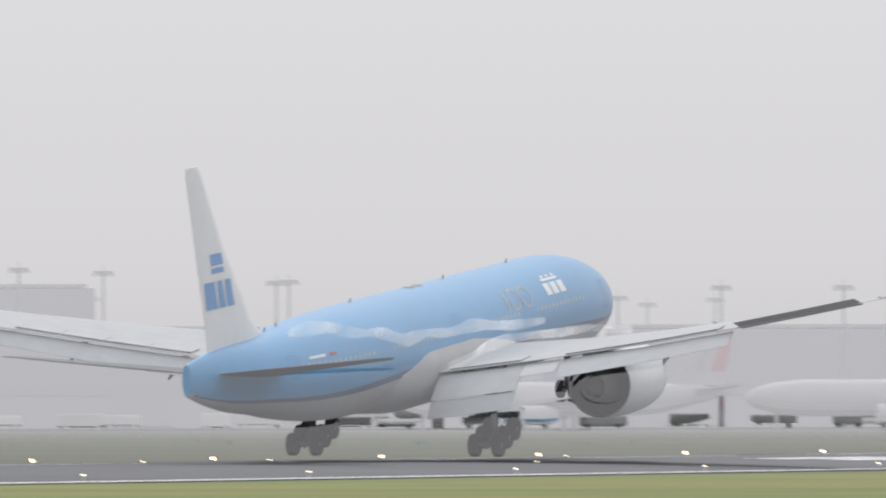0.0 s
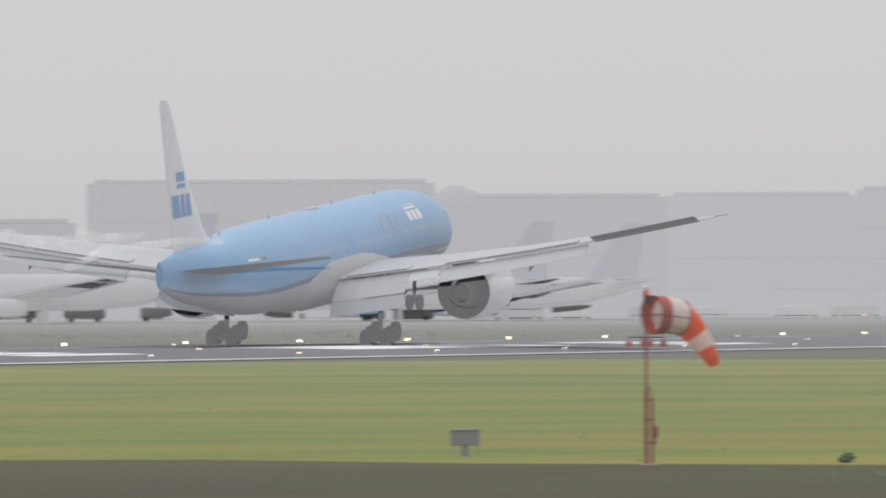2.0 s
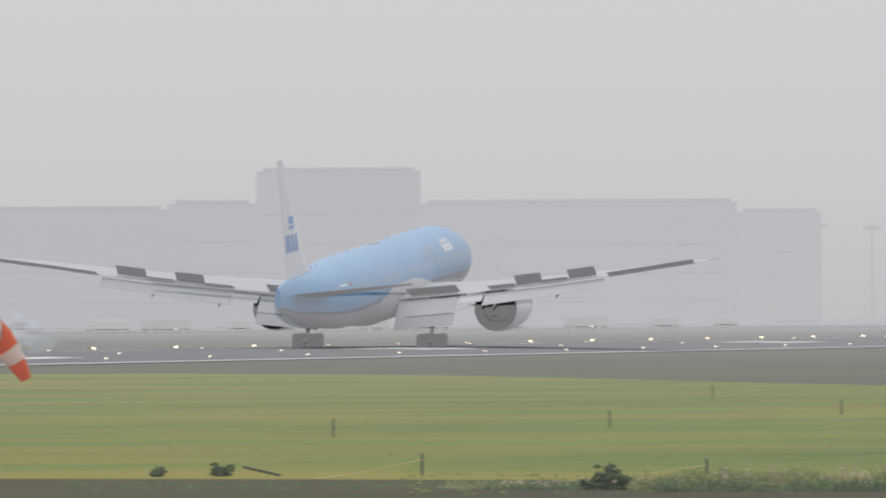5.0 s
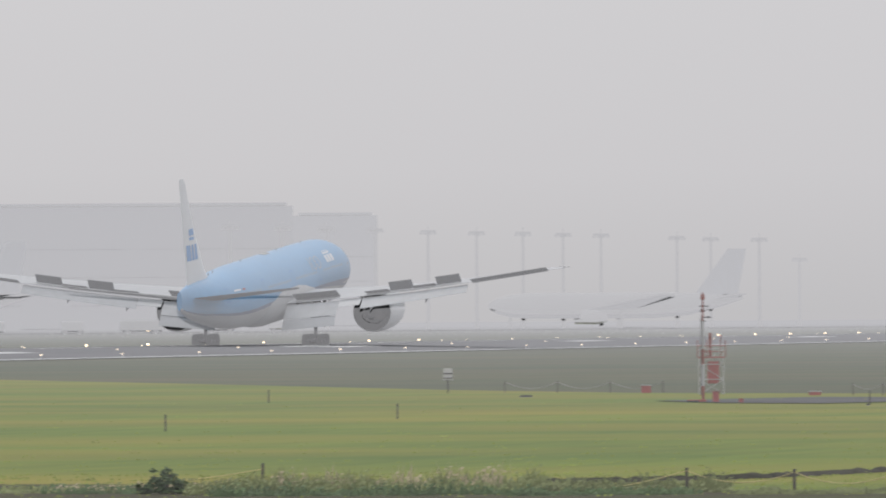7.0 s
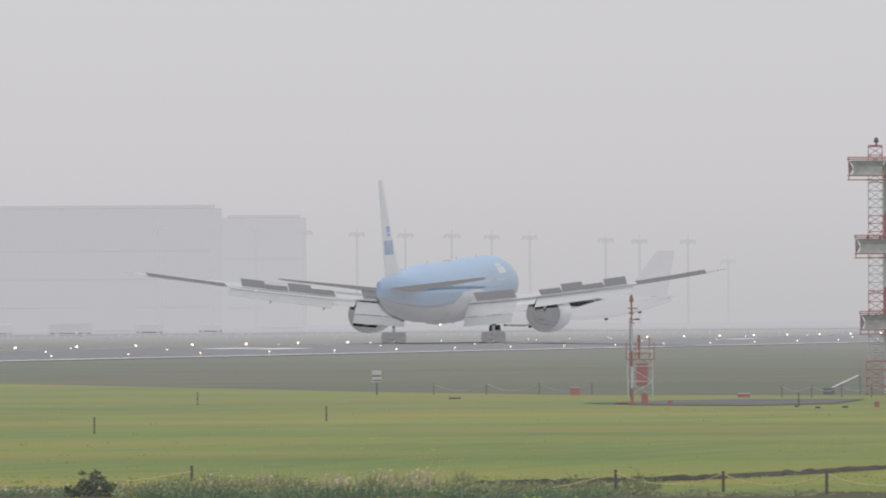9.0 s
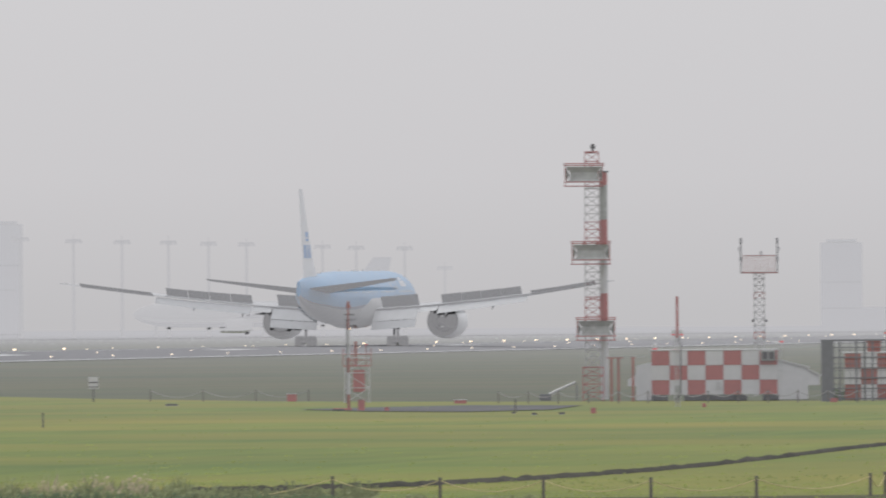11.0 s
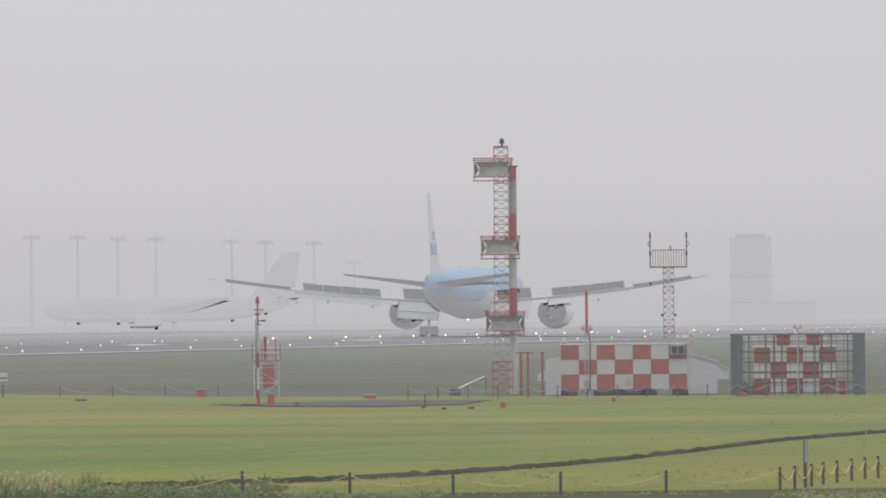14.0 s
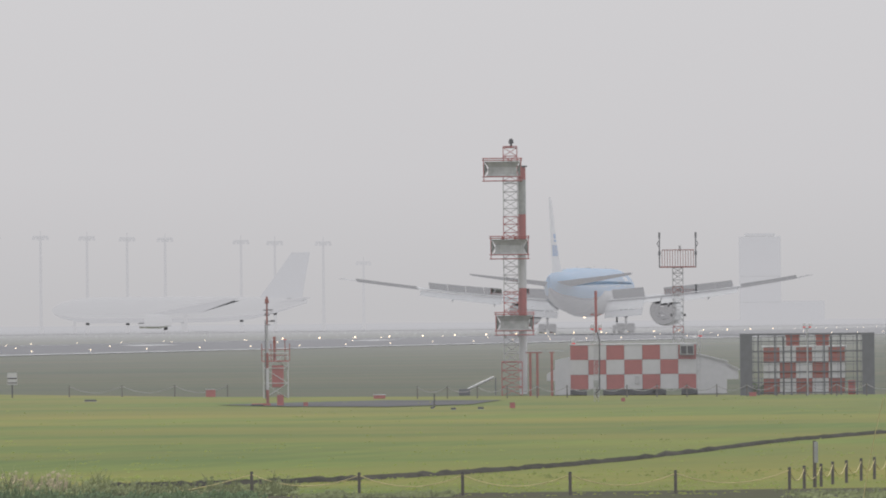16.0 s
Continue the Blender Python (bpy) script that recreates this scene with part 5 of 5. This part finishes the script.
def parked_airliner(b, d, fin_mat, heading, label, s=1.0):
    """A parked jet, nose along local -x at heading 0."""
    ob = thing("parked_airliner", label, "airplane", "parked airliners", facing(b, d) @ pose(0, 0, 0, 0, 0, heading))
    bm = bmesh.new()
    prof = [(-56, 0.05), (-55.5, 0.8), (-54, 1.7), (-51, 2.5), (-47, 2.9), (-20, 2.9), (-12, 2.5), (-5, 1.4), (0, 0.35), (0.2, 0.05)]
    loops = []
    for x, r in prof:
        up = 0.0 if x < -20 else (2.9 - r) * 0.6
        loops.append([(x * s, r * s * math.cos(a), (4.9 + up + r * math.sin(a)) * s) for a in [2 * math.pi * i / 18 for i in range(18)]])
    rings(bm, loops)
    part("fuselage", bm, PARKED, ob, smooth=True)
    bm = bmesh.new()
    rings(bm, [[(x0 * s, -0.25 * s, z * s), (x0 * s, 0.25 * s, z * s), (x1 * s, 0.06 * s, z * s), (x1 * s, -0.06 * s, z * s)] for z, x0, x1 in ((7.2, -10.5, -1.0), (17.2, -3.2, 0.8))])
    fin_ob = part("fin", bm, PARKED if fin_mat is FIN_RED else fin_mat, ob, "coloured tail fin")
    if fin_mat is FIN_RED:  # slanting stripes over the white fin
        for u0, u1, m in ((0.30, 0.46, MESHY), (0.62, 0.92, FIN_RED)):
            bm = bmesh.new()
            rings(bm, [[((lo + (hi - lo) * u0) * s, -0.3 * s, z * s), ((lo + (hi - lo) * u0) * s, 0.3 * s, z * s), ((lo + (hi - lo) * u1) * s, 0.3 * s, z * s), ((lo + (hi - lo) * u1) * s, -0.3 * s, z * s)] for z, lo, hi in ((9.5, -8.7, -0.6), (16.6, -3.6, 0.6))])
            part("fin_stripe", bm, m, fin_ob)
    for sgn in (1, -1):
        bm = bmesh.new()
        rings(bm, [[(x0 * s, y * sgn * s, (z + t) * s), (x1 * s, y * sgn * s, z * s), (x0 * s, y * sgn * s, (z - t) * s)] for y, x0, x1, z, t in ((1.5, -36, -24, 4.0, 0.35), (28, -20, -17, 7.2, 0.12))])
        part("wing", bm, WING, ob)
        bm = bmesh.new()
        rings(bm, [[(x0 * s, y * sgn * s, (z + 0.2) * s), (x1 * s, y * sgn * s, z * s), (x0 * s, y * sgn * s, (z - 0.2) * s)] for y, x0, x1, z in ((0.8, -7, -1.5, 6.4), (9.5, -2, 0.2, 7.3))])
        part("tailplane", bm, WING, ob)
        bm = bmesh.new()
        lathe(bm, [(-36, 1.2), (-36.3, 1.5), (-33, 1.6), (-30.5, 1.1), (-30.4, 0.3)], 16, "X")
        for v in bm.verts:
            v.co = Vector((v.co.x * s, (v.co.y + sgn * 8.5) * s, (v.co.z + 2.4) * s))
        part("engine", bm, PARKED, ob, smooth=True)
        bm = bmesh.new()
        rod(bm, (-27 * s, sgn * 4 * s, 0), (-27 * s, sgn * 4 * s, 4 * s), 0.4 * s)
        part("main_gear", bm, DARK, ob)
    part("nose_gear", rod(bmesh.new(), (-51 * s, 0, 0), (-51 * s, 0, 3 * s), 0.3 * s), DARK, ob)
    return ob


for b, d, m, hd, label, s in ((19.5, 1960, FIN_RED, 12, "white parked airliner with a red striped fin", 1.0), (17.75, 1980, FIN_BLUE, 8, "white parked airliner with a dark fin", 1.05), (20.15, 2060, FIN_BLUE, 8, "white parked airliner with a dark blue fin", 1.0), (16.15, 2080, FIN_BLUE, 10, "white parked airliner with a dull blue fin", 1.0), (15.72, 2150, FIN_BLUE, 20, "white parked airliner with a dull blue fin", 1.0), (9.87, 2780, FIN_BLUE, 5, "pale parked airliner fading into mist", 1.05)):
    parked_airliner(b, d, m, hd, label, s)
taxiing = parked_airliner(12.98, 2650, FIN_BLUE, 30, "white airliner with a dull blue fin taxiing in the mist", 1.15)
rng = random.Random(4)
for k in range(34):
    b = 23.0 - 0.33 * k + rng.uniform(-0.1, 0.1)
    ob = thing("service_van", "small pale service vehicle on the apron", "vehicle", "apron vehicles", facing(b, 2090 + 25 * max(0, 18 - b) + rng.uniform(0, 60)))
    w = rng.uniform(4, 9)
    part("van_body", block(bmesh.new(), (0, 0, 1.5), (w, 2.2, rng.uniform(1.6, 2.6)), bevel=0.2), (CHALK, MESHY, PALE)[k % 3], ob)
    for x in (-0.32, 0.32):
        part("wheel", rod(bmesh.new(), (x * w, -1.15, 0.45), (x * w, 1.15, 0.45), 0.45, n=10), TYRE, ob)

# rough hedge between runway and apron
growth("far_scrub", "dull scrub beyond the runway", ((24, 15, 1150, 1500, 0.3, 0.9, 700), (15, 7, 1900, 2400, 0.3, 1.0, 500)), SHRUB, 21, 6)

# a bird crossing
bird = thing("bird", "small dark bird gliding across the sky", "bird")
bm = bmesh.new()
lathe(bm, [(-0.07, 0.005), (-0.04, 0.018), (0.02, 0.024), (0.06, 0.016), (0.08, 0.003)], 10, "X")
part("bird_body", bm, DARK, bird, smooth=True)
for sgn in (1, -1):
    bm = bmesh.new()
    rings(bm, [[(0.03, 0, 0.008), (-0.03, 0, 0.008), (-0.03, 0, 0.0), (0.03, 0, 0.0)], [(0.02, sgn * 0.08, 0.03), (-0.03, sgn * 0.08, 0.03), (-0.03, sgn * 0.08, 0.025), (0.02, sgn * 0.08, 0.025)], [(-0.03, sgn * 0.18, 0.02), (-0.05, sgn * 0.18, 0.02), (-0.05, sgn * 0.18, 0.017), (-0.03, sgn * 0.18, 0.017)]])
    part("bird_wing", bm, DARK, bird)

# tyre smoke of the touchdown: soft loose puffs
SMOKE = bpy.data.materials.new("tyre_smoke")
SMOKE.use_nodes = True
n, l = SMOKE.node_tree.nodes, SMOKE.node_tree.links
tex, nz, cr = n.new("ShaderNodeTexCoord"), n.new("ShaderNodeTexNoise"), n.new("ShaderNodeValToRGB")
nz.inputs["Scale"].default_value, nz.inputs["Detail"].default_value = 0.45, 4
cr.color_ramp.elements[0].position, cr.color_ramp.elements[0].color = 0.30, (0, 0, 0, 1)
cr.color_ramp.elements[1].position, cr.color_ramp.elements[1].color = 0.85, (0.23, 0.23, 0.23, 1)
thin, puff, mx = n.new("ShaderNodeBsdfTransparent"), n.new("ShaderNodeBsdfDiffuse"), n.new("ShaderNodeMixShader")
puff.inputs[0].default_value = (0.72, 0.80, 0.92, 1)
l.new(tex.outputs["Object"], nz.inputs["Vector"])
l.new(nz.outputs[0], cr.inputs[0])
l.new(cr.outputs[0], mx.inputs[0])
l.new(thin.outputs[0], mx.inputs[1])
l.new(puff.outputs[0], mx.inputs[2])
l.new(mx.outputs[0], n["Material Output"].inputs[0])
PUFFS = []
rng = random.Random(9)
for k in range(7):
    bm = bmesh.new()
    bmesh.ops.create_icosphere(bm, subdivisions=4, radius=1.0)
    for v in bm.verts:
        q = noise.noise(v.co * 1.3 + Vector((k * 7.1, 4, 0))) * 0.5 + noise.noise(v.co * 3 + Vector((0, k * 3.3, 9))) * 0.22
        v.co = v.co * (1 + q)
        v.co.x, v.co.y, v.co.z = v.co.x * 1.9, v.co.y * 5.0, v.co.z * 1.5
    ob = tagged(part("smoke_puff", bm, SMOKE, smooth=True), "thin bluish puff of tyre smoke over the runway", "smoke", "tyre smoke puffs")
    ob.visible_shadow = False
    born = 2.45 + 0.13 * k
    PUFFS.append((ob, (5.6 if k in (3, 5) else -5.6) + rng.uniform(-0.8, 0.8), 852 + 10.5 * k + rng.uniform(-2, 2), born))


# condensation streaming back along the hull while the air rolls off the flaps
VAPOUR = SMOKE.copy()
VAPOUR.name = "wing_vapour"
ramp_v = [k for k in VAPOUR.node_tree.nodes if k.type == "VALTORGB"][0]
ramp_v.color_ramp.elements[0].color, ramp_v.color_ramp.elements[1].color = (0.05, 0.05, 0.05, 1), (0.42, 0.42, 0.42, 1)
[k for k in VAPOUR.node_tree.nodes if k.type == "BSDF_DIFFUSE"][0].inputs[0].default_value = (1, 1, 1, 1)
vapour = thing("vapour_streak", "thin white streak of condensation beside the hull", "vapour")
for name, line, wide in (("upper_streak", ((1.9, -25, 8.9), (2.9, -20, 8.6), (3.45, -14, 7.75), (3.5, -9, 7.1), (3.6, -2, 6.95), (4.2, 5, 6.75), (6.5, 10, 6.5)), 0.42), ("wing_streak", ((4.5, -4.5, 5.1), (5.0, 0, 5.7), (6.5, 5, 6.2), (9, 8, 6.3), (13, 6, 6.5)), 0.35)):
    bm, loops = bmesh.new(), []
    for a, b in zip(line, line[1:]):
        for u in (0.0, 0.25, 0.5, 0.75):
            p = Vector(a).lerp(Vector(b), u)
            w = wide * (0.75 + 0.35 * math.sin(p.y * 0.9) * math.sin(p.y * 0.37 + 1))
            loops.append([(p.x + 0.16 * math.cos(t), p.y, p.z + w * math.sin(t) + 0.12 * math.sin(p.y * 0.8)) for t in [2 * math.pi * i / 10 for i in range(10)]])
    rings(bm, loops)
    part(name, bm, VAPOUR, vapour, smooth=True).visible_shadow = False


# ---- what moves ----
FLIGHT = (
    (0, 660.47, 2.37, 5.19, 0.91, 0.38), (0.5, 699.45, 2.36, 5.03, 0.62, 0.61), (1, 738.33, 2.19, 4.53, 0.60, 0.79), (1.5, 776.95, 2.41, 4.01, 0.54, 0.79),
    (2, 815.30, 2.22, 3.92, 0.33, 0.52), (2.5, 853.81, 2.09, 3.80, 0.37, 0.32), (3, 892.64, 2.11, 3.94, 0.64, 0.01), (3.5, 930.63, 2.00, 4.06, 0.73, -0.24),
    (4, 967.94, 1.92, 4.12, 0.53, 0.19), (4.5, 1004.46, 1.71, 4.28, 0.38, 0.71), (5, 1039.74, 1.57, 4.14, 0.33, 0.47), (7.5, 1214.77, -0.09, 3.70, 0.28, 0.19),
    (8, 1248.23, -0.05, 3.26, 0.39, 0.06), (10.5, 1407.27, 0.46, 0.23, 0.32, 0.14), (11, 1435.83, 0.39, 0.23, 0.32, 0.14), (11.5, 1463.83, 0.26, 0.12, 0.40, 0.11),
    (12, 1491.40, 0.15, 0.05, 0.45, 0.09), (12.5, 1518.64, 0.13, 0.05, 0.44, 0.10), (13, 1545.33, 0.12, 0.09, 0.50, 0.10), (13.5, 1571.03, 0.21, 0.08, 0.52, 0.10),
    (14, 1596.29, 0.29, 0.06, 0.56, 0.11), (14.5, 1621.04, 0.37, 0.03, 0.61, 0.11), (15, 1645.21, 0.42, 0.05, 0.61, 0.11), (15.5, 1668.99, 0.46, 0.03, 0.62, 0.12),
    (16, 1692.58, 0.50, -0.05, 0.67, 0.11),
)


def leg(t):
    """How far the main legs are still stretched: they sink in under the weight after touchdown."""
    return 0.45 * max(0.0, min(1.0, (3.0 - t) / 1.0))


def motions():
    walk(plane, [(t, pose(-254.3, y, z + leg(t), pitch, roll, yaw)) for t, y, yaw, pitch, z, roll in FLIGHT])
    for wing, sgn in WINGS:
        root = Matrix.Translation((sgn * 3.0, 0, 4.55))
        walk(wing, [(t, root @ pose(0, 0, 0, 0, sgn * a, 0) @ root.inverted()) for t, a in ((0.0, -1.75), (1.5, -1.75), (2.5, -1.6), (3.5, -1.3), (4.5, -0.05), (5.0, 0.05), (7.5, 0.2), (8.2, 0.3), (10.5, 1.75), (13.0, 1.9), (16.0, 1.7))])
    for bogie, gx in BOGIES:
        walk(bogie, [(t, pose(gx, 0, 0.67 - leg(t) + 0.33 * max(0, tilt) / 14, tilt)) for t, tilt in ((0.0, 14), (1.5, 13), (2.0, 8), (2.5, -1), (3.5, -3), (8.0, -3), (10.5, 0), (16.0, 0))])
    for sp, hinge, axis, group in SPOILERS:
        up = ((0.0, 0), (2.4, 0), (2.9, 6), (3.5, 12), (4.5, 40), (5.0, 44), (8.0, 44), (10.5, 46), (16.0, 46)) if group == 0 else ((0.0, 0), (2.4, 0), (3.5, 5), (4.5, 12), (8.0, 14), (10.5, 46), (16.0, 46)) if group == 1 else ((0.0, 0), (3.0, 0), (3.6, 12), (4.5, 22), (8.0, 24), (10.5, 45), (16.0, 46))
        walk(sp, [(t, Matrix.Translation(hinge) @ Matrix.Rotation(radians(-a), 4, axis)) for t, a in up])
    a, b = Vector(polar(24.85, 150, 6.6)), Vector(polar(16.8, 150, 6.75))
    walk(bird, [(t, Matrix.Translation(a + (b - a) * (t / 1.2)) @ pose(0, 0, 0, 8, 0, 21)) for t in (0.0, 1.2, 16.0)])
    for_hull = [(t, pose(-254.3, y, z + 0.45, pitch, roll, yaw)) for t, y, yaw, pitch, z, roll in FLIGHT if t <= 1.0]
    walk(vapour, for_hull + [(1.5, pose(-254.3, 752, 1.2, 3, 0, 2)), (2.5, pose(-254.3, 753, 0.6, 3, 0, 2)), (16.0, pose(-254.3, 754, 0.4, 3, 0, 2))])
    start, nose_way = taxiing.matrix_basis.copy(), taxiing.matrix_basis.to_3x3() @ Vector((-1, 0, 0))
    walk(taxiing, [(t, Matrix.Translation(nose_way * 4.6 * (t - 3.5)) @ start) for t in (0.0, 8.0, 16.0)])
    for ob, dx, y, born in PUFFS:
        x = -254.3 + dx
        walk(ob, [(0.0, pose(x, y, -7)), (born, pose(x, y, -3.2)), (born + 0.2, pose(x, y + 2, 1.0)), (born + 1.5, pose(x - 0.5, y + 4, 2.0)), (born + 3.5, pose(x - 1.5, y + 6, -1.5)), (16.0, pose(x - 2, y + 7, -7))])


motions()
